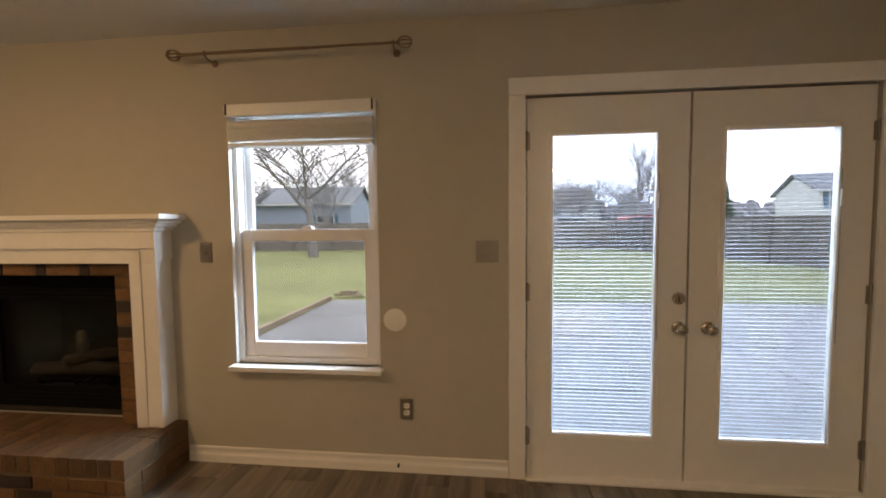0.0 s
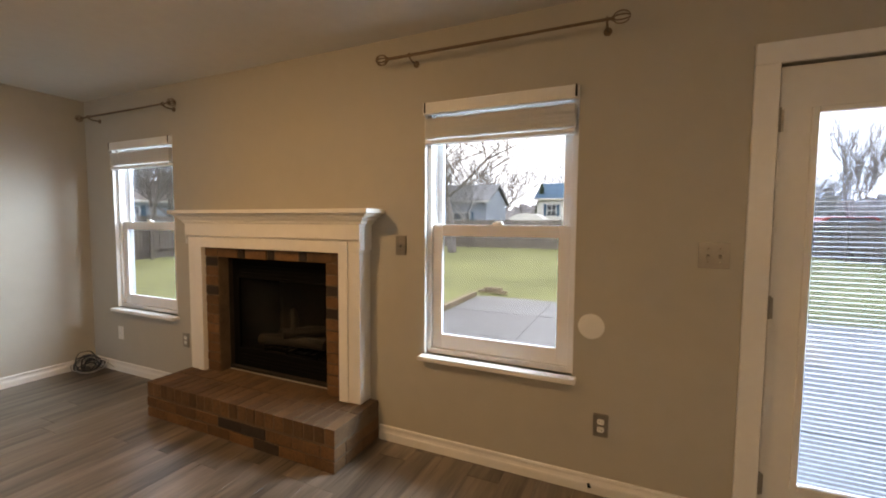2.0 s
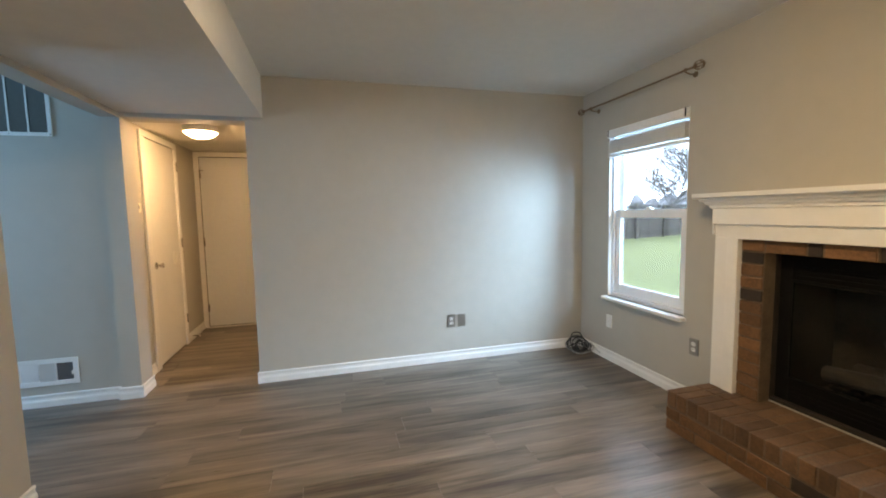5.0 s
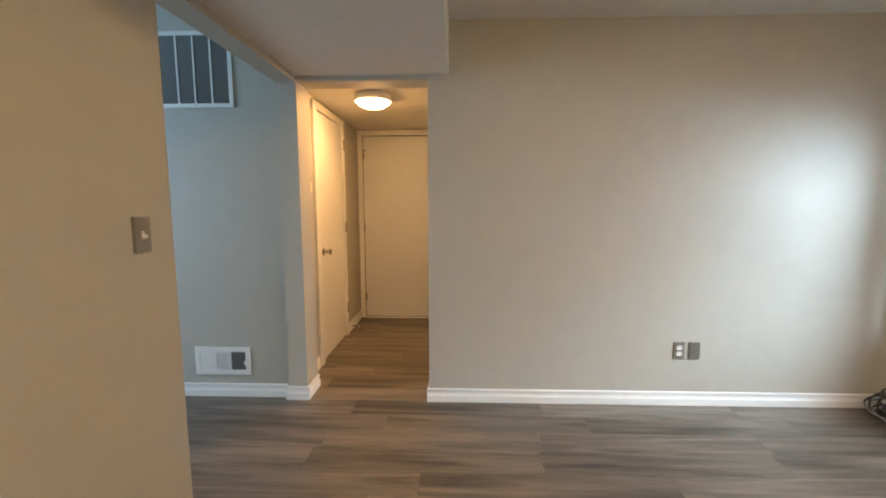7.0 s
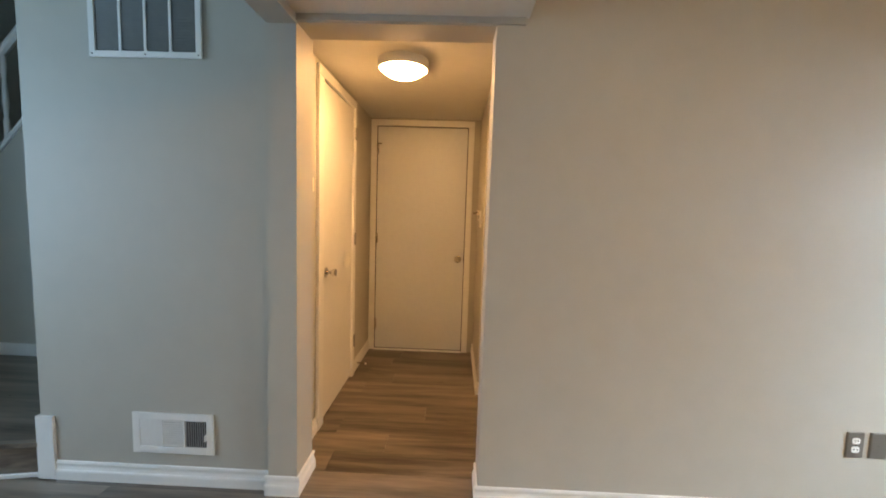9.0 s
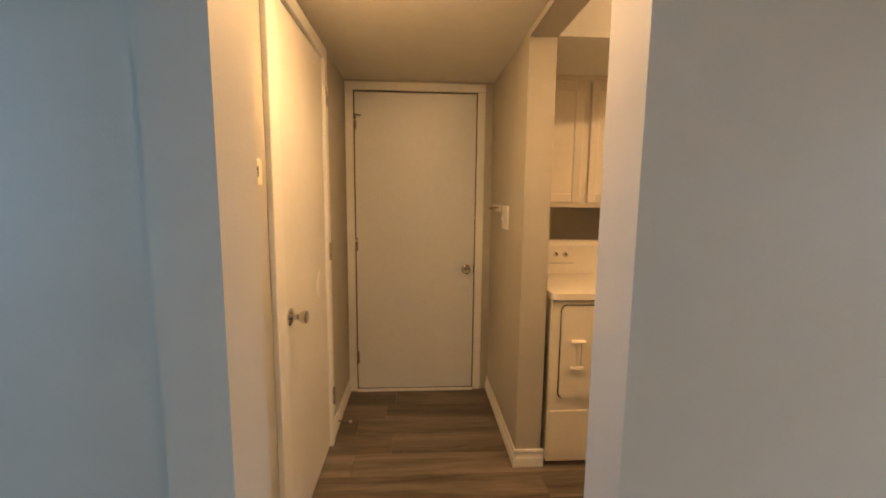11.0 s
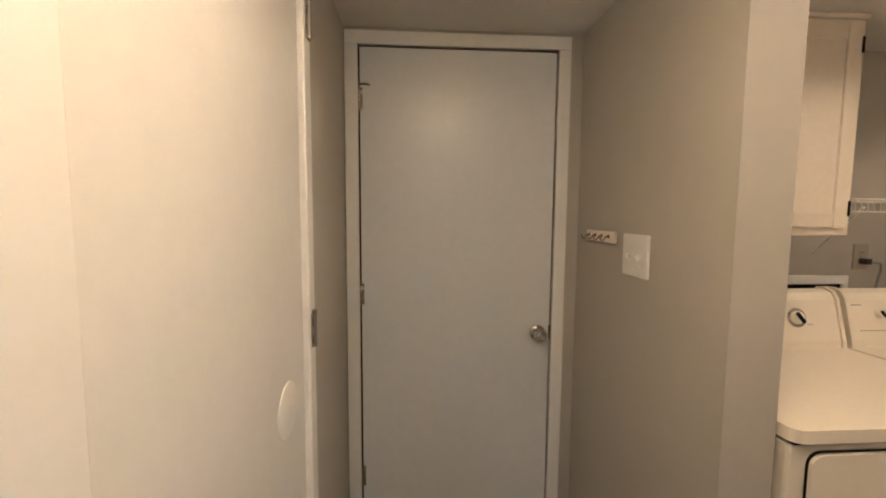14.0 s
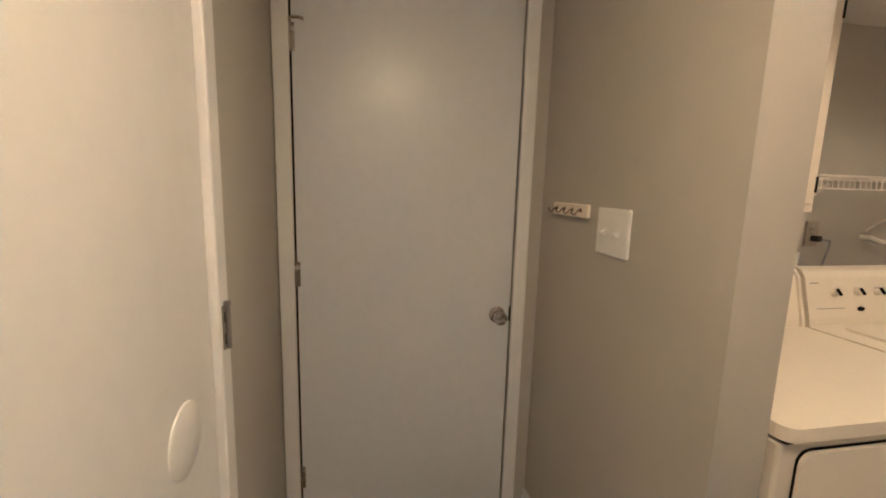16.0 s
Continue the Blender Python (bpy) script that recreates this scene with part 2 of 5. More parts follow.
# ---- mesh tools ----
def put_box(bm, x0, x1, y0, y1, z0, z1, bevel=0.0):
    made = bmesh.ops.create_cube(bm, size=1)["verts"]
    for v in made:
        v.co = (x0 + (v.co.x + 0.5) * (x1 - x0), y0 + (v.co.y + 0.5) * (y1 - y0), z0 + (v.co.z + 0.5) * (z1 - z0))
    if bevel:
        edges = list({e for v in made for e in v.link_edges})
        bmesh.ops.bevel(bm, geom=edges, offset=bevel, segments=2, affect="EDGES", profile=0.5)
    return bm


def box(x0, x1, y0, y1, z0, z1, bevel=0.0):
    return put_box(bmesh.new(), x0, x1, y0, y1, z0, z1, bevel)


def boxes(*rows):
    bm = bmesh.new()
    for r in rows:
        put_box(bm, *r)
    return bm


def put_lathe(bm, profile, n=24, m=None):
    """A turned shape about z: profile of (radius, height)."""
    m = m or Matrix()
    rings = []
    for r, z in profile:
        if r < 1e-5:
            rings.append([bm.verts.new(m @ Vector((0, 0, z)))])
        else:
            rings.append([bm.verts.new(m @ Vector((r * math.cos(2 * math.pi * k / n), r * math.sin(2 * math.pi * k / n), z))) for k in range(n)])
    for a, b in zip(rings, rings[1:]):
        for k in range(n):
            j = (k + 1) % n
            if len(a) == 1 and len(b) > 1:
                bm.faces.new((a[0], b[j], b[k]))
            elif len(b) == 1 and len(a) > 1:
                bm.faces.new((a[k], a[j], b[0]))
            elif len(a) > 1:
                bm.faces.new((a[k], a[j], b[j], b[k]))
    for ring, flip in ((rings[0], True), (rings[-1], False)):
        if len(ring) > 1:
            bm.faces.new(ring[::-1] if flip else ring)
    return bm


def lathe(profile, n=24, m=None):
    return put_lathe(bmesh.new(), profile, n, m)


def put_tube(bm, pts, radii, n=8, closed=False):
    pts = [Vector(p) for p in pts]
    if not isinstance(radii, (list, tuple)):
        radii = [radii] * len(pts)
    rings = []
    for i, p in enumerate(pts):
        a = pts[i - 1] if (i or closed) else p
        b = pts[(i + 1) % len(pts)] if (i < len(pts) - 1 or closed) else p
        q = (b - a).to_track_quat("Z", "Y")
        rings.append([bm.verts.new(p + q @ Vector((radii[i] * math.cos(2 * math.pi * k / n), radii[i] * math.sin(2 * math.pi * k / n), 0))) for k in range(n)])
    pairs = list(zip(rings, rings[1:])) + ([(rings[-1], rings[0])] if closed else [])
    for a, b in pairs:
        for k in range(n):
            bm.faces.new((a[k], a[(k + 1) % n], b[(k + 1) % n], b[k]))
    if not closed:
        bm.faces.new(rings[0][::-1])
        bm.faces.new(rings[-1])
    return bm


def tube(pts, radii, n=8, closed=False):
    return put_tube(bmesh.new(), pts, radii, n, closed)


def put_prism(bm, outline, axis, a, b):
    """Extrudes an outline of (u, v) along an axis from a to b; u, v are the other two axes in order."""
    def at(u, v, w):
        return {"x": (w, u, v), "y": (u, w, v), "z": (u, v, w)}[axis]
    lo = [bm.verts.new(at(u, v, a)) for u, v in outline]
    hi = [bm.verts.new(at(u, v, b)) for u, v in outline]
    k = len(outline)
    for i in range(k):
        bm.faces.new((lo[i], lo[(i + 1) % k], hi[(i + 1) % k], hi[i]))
    bm.faces.new(lo[::-1])
    bm.faces.new(hi)
    bmesh.ops.recalc_face_normals(bm, faces=bm.faces)
    return bm


def prism(outline, axis, a, b):
    return put_prism(bmesh.new(), outline, axis, a, b)


def round_rect(u0, u1, v0, v1, r, n=5):
    out = []
    for cx, cy, s in ((u1 - r, v1 - r, 0), (u0 + r, v1 - r, 90), (u0 + r, v0 + r, 180), (u1 - r, v0 + r, 270)):
        for k in range(n + 1):
            t = radians(s + 90 * k / n)
            out.append((cx + r * math.cos(t), cy + r * math.sin(t)))
    return out


def finish(bm, name, material, smooth=False):
    me = bpy.data.meshes.new(name)
    bm.to_mesh(me)
    bm.free()
    me.materials.append(material)
    if smooth:
        for p in me.polygons:
            p.use_smooth = True
        me.set_sharp_from_angle(angle=radians(40))
    return me


def part(name, bm, material, parent, label="", smooth=False):
    ob = new(name, finish(bm, name, material, smooth))
    ob.parent = parent
    return tagged(ob, label)


def thing(name, label, category, at=(0, 0, 0), turn=0, group="", kind=""):
    ob = new(name)
    ob.empty_display_size = 0.1
    ob.matrix_world = pose(*at, 0, 0, turn)
    return tagged(ob, label, category, group, kind)


def solid(name, bm, material, label, category, group="", kind="", smooth=False, at=(0, 0, 0), turn=0):
    ob = new(name, finish(bm, name, material, smooth))
    ob.matrix_world = pose(*at, 0, 0, turn)
    return tagged(ob, label, category, group, kind)


def setting(name, bm, material, label, category):
    return solid(name, bm, material, label, category, kind="structure")


# ---- large structure ----
H = 2.435
W1 = (0.40, 1.228, 0.585, 2.04)
W2 = (3.475, 4.322, 0.585, 2.04)
setting("wall_north", boxes(
    (-0.13, W1[0], 0, 0.14, 0, H), (W1[0], W1[1], 0, 0.14, 0, W1[2]), (W1[0], W1[1], 0, 0.14, W1[3], H),
    (W1[1], 1.83, 0, 0.14, 0, H), (1.83, 2.82, 0, 0.14, 0, 0.245), (1.83, 2.82, 0, 0.14, 1.1, H),
    (2.82, W2[0], 0, 0.14, 0, H), (W2[0], W2[1], 0, 0.14, 0, W2[2]), (W2[0], W2[1], 0, 0.14, W2[3], H),
    (W2[1], 5.105, 0, 0.14, 0, H), (5.105, 6.752, 0, 0.14, 2.02, H), (6.752, 7.73, 0, 0.14, 0, H)),
    PAINT, "greige painted wall with two windows and garden doors", "wall")
setting("wall_west", boxes((-0.175, 0, -2.985, 0, 0, H), (-0.175, 0, -3.812, -2.985, 2.085, H)), PAINT, "greige painted wall beside the hallway opening", "wall")
setting("wall_east", box(7.6, 7.73, -3.81, 0, 0, H), PAINT, "greige painted wall closing the family room", "wall")
setting("wall_pilaster", box(-0.2, 0, -3.945, -3.812, 0, 3.3), PAINT, "greige wall end at the hallway corner", "wall")
setting("wall_stair", box(-0.16, -0.035, -5.045, -3.945, 0, 3.3), PAINT, "greige wall with return air grille beside stairs", "wall")
setting("wall_south", boxes((1.215, 7.73, -3.935, -3.81, 0, 3.3), (0, 1.215, -3.935, -3.81, 2.078, 3.3)), PAINT, "greige partition wall with a wide stair opening", "wall")
setting("wall_hall_south", boxes((-0.63, -0.2, -4.03, -3.915, 0, 2.3), (-1.35, -0.63, -4.03, -3.915, 2.06, 2.3), (-2.02, -1.35, -4.03, -3.915, 0, 2.3)), PAINT, "greige hallway wall with closet door opening", "wall")
setting("wall_hall_end", boxes((-2.13, -2.02, -4.03, -3.865, 0, H), (-2.13, -2.02, -3.865, -3.025, 2.076, H), (-2.13, -2.02, -3.025, -0.85, 0, H)), PAINT, "greige end wall of hallway and laundry", "wall")
setting("wall_hall_north", boxes((-2.02, -1.138, -2.925, -2.795, 0, H), (-1.138, -0.175, -2.925, -2.795, 2.11, H)), PAINT, "greige hallway wall beside the laundry opening", "wall")
setting("wall_laundry", box(-2.02, -0.175, -0.97, -0.85, 0, H), PAINT, "greige laundry side wall", "wall")
setting("wall_stair_hall", boxes((-2.3, 3.1, -6.7, -6.58, 0, 0.9), (-2.3, 0.5, -6.7, -6.58, 0.9, 3.3), (2.0, 3.1, -6.7, -6.58, 0.9, 3.3), (0.5, 2.0, -6.7, -6.58, 2.2, 3.3),
                                 (3.0, 3.1, -6.58, -3.935, 0, 3.3), (-2.3, -2.2, -6.58, -4.03, 0, 3.3)), PAINT, "greige stair hall walls with a window opening", "wall")
setting("wall_closet_back", box(-2.2, -0.18, -4.97, -4.9, 0, 3.3), PAINT, "greige wall under the stairs", "wall")
setting("ceiling", box(-0.13, 7.73, -3.81, 0.14, H, H + 0.1), CEIL, "off-white textured family room ceiling", "ceiling")
setting("ceiling_soffit", box(0, 7.6, -3.81, -2.855, 2.115, H), CEIL, "off-white dropped ceiling box along the room", "ceiling")
setting("trim_soffit_lip", box(0, 0.012, -3.81, -2.87, 2.088, 2.115), PAINT, "narrow painted lip under the dropped ceiling", "trim")
setting("ceiling_hall", box(-2.02, -0.175, -3.915, -2.925, 2.14, 2.3), CEIL, "off-white low hallway ceiling", "ceiling")
setting("ceiling_laundry", boxes((-2.02, -1.13, -2.795, -0.97, 2.115, H), (-1.13, -0.175, -2.795, -0.97, 2.40, H)), CEIL, "off-white laundry ceiling with dropped part", "ceiling")
setting("ceiling_stair_hall", box(-2.3, 3.1, -6.7, -3.81, 3.3, 3.4), CEIL, "off-white high stair hall ceiling", "ceiling")
floor = setting("floor", boxes((0, 7.73, -6.7, 0.0, -0.12, -0.0085), (-2.2, 0, -6.7, -0.85, -0.12, -0.0085)), PLANK, "dark grey-brown vinyl plank floor", "floor")


def baseboard(x0, y0, x1, y1, nx, ny, z=0.0):
    """A moulded white skirting from one point of a wall to another; n points into the room."""
    d = Vector((x1 - x0, y1 - y0, 0))
    long = d.length
    bm = prism([(0, 0), (0.014, 0), (0.014, 0.038), (0.0125, 0.046), (0.0085, 0.052), (0.006, 0.062), (0.006, 0.071), (0.0095, 0.077), (0.0095, 0.084), (0.007, 0.09), (0, 0.091)], "x", 0, long)
    t = d.normalized()
    m = Matrix(((t.x, nx, 0, x0), (t.y, ny, 0, y0), (0, 0, 1, z), (0, 0, 0, 1)))
    bmesh.ops.transform(bm, matrix=m, verts=bm.verts)
    bmesh.ops.recalc_face_normals(bm, faces=bm.faces)
    setting("baseboard", bm, TRIM, "white moulded baseboard along the wall", "baseboard")


baseboard(0.014, 0, 1.53, 0, 0, -1)
baseboard(3.168, 0, 5.015, 0, 0, -1)
baseboard(6.842, 0, 7.6, 0, 0, -1)
baseboard(0, 0, 0, -2.999, 1, 0)
baseboard(-0.175, -2.985, 0, -2.985, 0, -1)
baseboard(0, -3.959, 0, -3.798, 1, 0)
baseboard(0, -3.812, -0.214, -3.812, 0, 1)
baseboard(-0.2, -3.812, -0.2, -3.915, -1, 0)
baseboard(-0.214, -3.915, -0.545, -3.915, 0, 1)
baseboard(-1.401, -3.915, -2.02, -3.915, 0, 1)
baseboard(-0.035, -4.975, -0.035, -3.959, 1, 0)
baseboard(-2.02, -2.925, -1.124, -2.925, 0, -1)
baseboard(-1.138, -2.925, -1.138, -2.781, 1, 0)
baseboard(1.215, -3.824, 1.215, -3.935, -1, 0)
baseboard(1.201, -3.81, 7.6, -3.81, 0, 1)
baseboard(7.6, 0, 7.6, -3.81, -1, 0)
baseboard(-0.175, -2.795, -0.175, -0.97, -1, 0)
setting("trim_stair_skirt", boxes((-0.035, -0.02, -5.060, -4.975, 0.0, 0.31, 0.003), (-0.2, -0.035, -5.060, -5.045, 0.0, 0.31, 0.003)), TRIM, "white skirt board at the first stair", "trim")


def casing(name, label, opening, depth, axis, face, sign, width=0.06, wide=0.0):
    """Flat door casing on three sides of an opening (a0, a1, top); wide is added on the second side."""
    a0, a1, top = opening
    holder = thing(name, label, "door casing", kind="structure")
    lo, hi = sorted((face, face + sign * depth))
    bits = (("jamb_casing", a0 - width, a0, 0, top), ("jamb_casing", a1, a1 + width + wide, 0, top), ("head_casing", a0 - width, a1 + width + wide, top, top + width))
    for nm, p0, p1, z0, z1 in bits:
        r = (p0, p1, lo, hi, z0, z1) if axis == "x" else (lo, hi, p0, p1, z0, z1)
        part(nm, box(*r, 0.004), TRIM, holder)
    return holder


casing("trim_garden_doors", "wide white casing round the garden doors", (5.105, 6.752, 2.018), 0.02, "x", 0, -1, 0.088)
casing("trim_hall_door", "white casing round the hallway end door", (-3.858, -3.033, 2.072), 0.016, "y", -2.02, 1, 0.053)
casing("trim_closet_door", "white casing round the closet door", (-1.345, -0.635, 2.056), 0.021, "x", -3.915, 1, 0.056, 0.034)
setting("trim_threshold", box(-2.018, -1.99, -3.855, -3.035, 0.0, 0.012, 0.003), TRIM, "white threshold strip under the door", "trim")
setting("trim_garden_sill", box(5.105, 6.752, -0.035, 0.14, 0.0, 0.016, 0.004), TRIM, "pale sill under the garden doors", "trim")


# ---- windows ----
def window(name, label, x0, x1, z0, z1):
    w = thing(name, label, "window", ((x0 + x1) / 2, 0, z0), kind="structure")
    a, hgt = (x1 - x0) / 2, z1 - z0
    mid = 1.283 - z0
    for s in (-1, 1):
        e = sorted((s * a, s * (a - 0.032)))
        part("window_frame", box(e[0], e[1], 0.03, 0.138, 0.0, hgt, 0.003), VINYL, w)
        e2 = sorted((s * (a - 0.032), s * (a - 0.042)))
        part("sash_track", box(e2[0], e2[1], 0.082, 0.09, 0.03, hgt - 0.02), VINYL, w)
    part("window_frame", box(-a + 0.032, a - 0.032, 0.03, 0.138, hgt - 0.03, hgt, 0.003), VINYL, w)
    part("window_frame", box(-a + 0.032, a - 0.032, 0.03, 0.138, 0, 0.03, 0.003), VINYL, w)
    b = a - 0.033
    for nm, ya, zb, zt in (("lower_sash", 0.048, 0.031, mid + 0.066), ("upper_sash", 0.094, mid + 0.012, hgt - 0.031)):
        rail = 0.085 if nm == "lower_sash" else 0.05
        top = 0.066 if nm == "lower_sash" else 0.04
        stile = 0.06 if nm == "lower_sash" else 0.045
        sash = part(nm, boxes((-b, -b + stile, ya, ya + 0.034, zb, zt, 0.004), (b - stile, b, ya, ya + 0.034, zb, zt, 0.004),
                              (-b + stile, b - stile, ya + 0.001, ya + 0.033, zb, zb + rail, 0.004), (-b + stile, b - stile, ya + 0.001, ya + 0.033, zt - top, zt, 0.004)), VINYL, w)
        pane = part("pane", box(-b + stile - 0.005, b - stile + 0.005, ya + 0.014, ya + 0.02, zb + rail - 0.005, zt - top + 0.005), GLASS, sash, "window glass tinted to dim the outdoors")
        # Casts no shadow, so daylight enters past the dimming tint.
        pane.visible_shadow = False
    part("sash_lock", boxes((-0.03, 0.03, 0.05, 0.075, mid + 0.066, mid + 0.078, 0.003), (-0.008, 0.03, 0.035, 0.055, mid + 0.076, mid + 0.086, 0.003)), VINYL, w, "white sash lock")
    part("window_sill", box(-a - 0.018, a + 0.018, -0.058, 0.034, -0.03, 0.0, 0.007), TRIM, w, "white painted sill board")
    part("reveal", boxes((-a + 0.0005, -a + 0.004, 0.0, 0.03, 0, hgt - 0.004), (a - 0.004, a - 0.0005, 0.0, 0.03, 0, hgt - 0.004), (-a + 0.0005, a - 0.0005, 0.0, 0.03, hgt - 0.004, hgt - 0.0005)), TRIM, w)
    return w


def blind(label, x0, x1, top):
    """A raised slatted blind: headrail with valance, a stack of slats, bottom rail, cords and a tilt wand."""
    a = (x1 - x0) / 2
    b = thing("window_blind", label, "blind", ((x0 + x1) / 2, 0, top), group="raised window blinds")
    part("headrail", box(-a + 0.008, a - 0.008, -0.005, 0.028, -0.062, -0.008, 0.003), SLAT, b)
    part("valance", box(-a - 0.008, a + 0.004, -0.028, -0.012, -0.068, -0.002, 0.005), SLAT, b, "white valance board")
    part("valance_return", box(-a - 0.008, -a + 0.004, -0.012, 0.0, -0.068, -0.002, 0.003), SLAT, b)
    part("valance_return", box(a - 0.008, a + 0.004, -0.012, 0.0, -0.068, -0.002, 0.003), SLAT, b)
    shape = finish(box(-a + 0.006, a - 0.012, -0.024, 0.026, 0, 0.0042, 0.0012), "slat", SLAT)
    z = -0.094
    for k in range(18):
        s = new("slat", shape)
        s.parent = b
        s.matrix_basis = pose(random.uniform(-0.002, 0.002), random.uniform(-0.002, 0.002), z - 0.0062 * k, random.uniform(-3, 3), 0, 0)
    part("bottom_rail", box(-a + 0.006, a - 0.012, -0.026, 0.026, z - 0.138, z - 0.117, 0.004), SLAT, b, "thick white bottom rail")
    for x in (-a + 0.14, a - 0.15):
        part("ladder_cord", boxes((x - 0.001, x + 0.001, -0.027, -0.0255, z - 0.13, z + 0.03)), SLAT, b)
    for x in (-a + 0.006, a - 0.008):
        part("bracket", box(x - 0.005, x + 0.005, -0.03, 0.0, -0.06, -0.002, 0.001), DARK, b, "dark mounting bracket")


window("window_1", "white vinyl double-hung window beside the fireplace", *W1)
window("window_2", "white vinyl double-hung window between fireplace and doors", *W2)
blind("raised white slatted blind in the window head", W1[0] + 0.006, W1[1] - 0.006, 2.036)
blind("raised white slatted blind in the window head", W2[0] + 0.006, W2[1] - 0.006, 2.036)


# ---- door hardware ----
def knob_bm(m, scale=1.0):
    s = scale
    prof = [(0, 0), (0.033 * s, 0), (0.033 * s, 0.004), (0.028 * s, 0.009), (0.012 * s, 0.011), (0.011 * s, 0.028), (0.018 * s, 0.034), (0.027 * s, 0.045), (0.028 * s, 0.054), (0.023 * s, 0.063), (0.012 * s, 0.067), (0, 0.068)]
    return lathe(prof, 24, m)


def flare_knob_bm(m):
    prof = [(0, 0), (0.033, 0), (0.033, 0.005), (0.02, 0.012), (0.011, 0.016), (0.0105, 0.026), (0.014, 0.034), (0.024, 0.052), (0.0255, 0.06), (0.024, 0.065), (0.017, 0.067), (0.008, 0.066), (0, 0.066)]
    return lathe(prof, 28, m)


def hinge(parent, x, y, z, axis, material, facing):
    """Butt hinge: two leaves and a knuckle; axis is the way along the wall, facing points into the room."""
    bm = bmesh.new()
    put_tube(bm, [(x + facing[0] * 0.006, y + facing[1] * 0.006, z - 0.046), (x + facing[0] * 0.006, y + facing[1] * 0.006, z + 0.046)], 0.006, 10)
    put_tube(bm, [(x + facing[0] * 0.006, y + facing[1] * 0.006, z + 0.046), (x + facing[0] * 0.006, y + facing[1] * 0.006, z + 0.052)], 0.0075, 10)
    if axis == "x":
        put_box(bm, x - 0.016, x + 0.016, *sorted((y, y + facing[1] * 0.003)), z - 0.045, z + 0.045)
    else:
        put_box(bm, *sorted((x, x + facing[0] * 0.003)), y - 0.016, y + 0.016, z - 0.045, z + 0.045)
    return part("hinge", bm, material, parent, "metal butt hinge", True)


TOWARD_ROOM = Matrix.Rotation(radians(90), 4, "X")


# ---- garden doors with blinds between the panes ----
def garden_door(name, label, x0, x1, hinge_x, knob_x, bolt):
    d = thing(name, label, "door", (x0, 0.0, 0.016), kind="structure")
    w, h = x1 - x0, 1.992
    g0, g1, b0, b1 = 0.13, w - 0.157, 0.238, 1.797
    if hinge_x > x0 + 0.1:
        g0, g1 = 0.16, w - 0.158
    ya, yb = 0.012, 0.056
    part("slab", boxes((0, g0 - 0.01, ya, yb, 0, h), (g1 + 0.01, w, ya, yb, 0, h), (g0 - 0.01, g1 + 0.01, ya, yb, 0, b0 - 0.01), (g0 - 0.01, g1 + 0.01, ya, yb, b1 + 0.01, h)), DOOR, d)
    fr = bmesh.new()
    for r in ((g0 - 0.024, g0, b0 - 0.024, b1 + 0.024), (g1, g1 + 0.024, b0 - 0.024, b1 + 0.024), (g0, g1, b0 - 0.024, b0), (g0, g1, b1, b1 + 0.024)):
        put_box(fr, r[0], r[1], ya - 0.01, ya + 0.012, r[2], r[3], 0.004)
    part("lite_frame", fr, TRIM, d, "white glazing frame")
    for y in (0.02, 0.046):
        p = part("pane", box(g0 - 0.006, g1 + 0.006, y, y + 0.004, b0 - 0.006, b1 + 0.006), DOUBLE, d, "door glass tinted to dim the outdoors")
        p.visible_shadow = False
    shape = finish(box(g0 + 0.002, g1 - 0.002, -0.0044, 0.0044, -0.0003, 0.0003), "slat", LOUVER)
    pitch = 0.0205
    for k in range(int((b1 - b0 - 0.02) / pitch)):
        s = new("slat", shape)
        s.parent = d
        s.matrix_basis = pose(0, 0.0345, b0 + 0.014 + k * pitch, 7 + random.uniform(-1.5, 1.5), 0, 0)
    part("slider", box(g1 + 0.006, g1 + 0.018, ya - 0.02, ya - 0.01, 1.42, 1.5, 0.003), TRIM, d, "white blind slider")
    part("slider_track", box(g1 + 0.010, g1 + 0.013, ya - 0.012, ya - 0.01, 0.75, 1.6), GREYPAD, d)
    m = Matrix.Translation((knob_x - x0, ya, 0.814)) @ TOWARD_ROOM
    part("door_handle", knob_bm(m), NICKEL, d, "satin nickel door knob", True)
    if bolt:
        m = Matrix.Translation((knob_x - x0, ya, 0.964)) @ TOWARD_ROOM
        lock = part("deadbolt", lathe([(0, 0), (0.032, 0), (0.032, 0.006), (0.026, 0.014), (0.012, 0.016), (0, 0.016)], 24, m), NICKEL, d, "satin nickel deadbolt", True)
        part("thumb_turn", box(knob_x - x0 - 0.004, knob_x - x0 + 0.004, ya - 0.032, ya - 0.016, 0.95, 0.978, 0.002), NICKEL, lock)
    for z in (0.214, 0.99, 1.774):
        hinge(d, hinge_x - x0, ya - 0.004, z, "x", PEWTER, (0, -1))
    return d


garden_door("door_1", "closed white garden door with blinds inside the glass", 5.114, 5.909, 5.112, 5.872, True)
garden_door("door_2", "closed white garden door with blinds inside the glass", 5.919, 6.743, 6.745, 6.014, False)
setting("trim_garden_jamb", boxes((5.105, 5.125, 0.058, 0.139, 0.016, 2.018), (6.735, 6.752, 0.058, 0.139, 0.016, 2.018), (5.125, 6.735, 0.058, 0.139, 1.996, 2.018)), TRIM, "white rebated jamb of the garden doors", "door jamb")
setting("trim_astragal", box(5.9, 5.926, 0.058, 0.07, 0.016, 2.0), TRIM, "white strip where the garden doors meet", "trim")


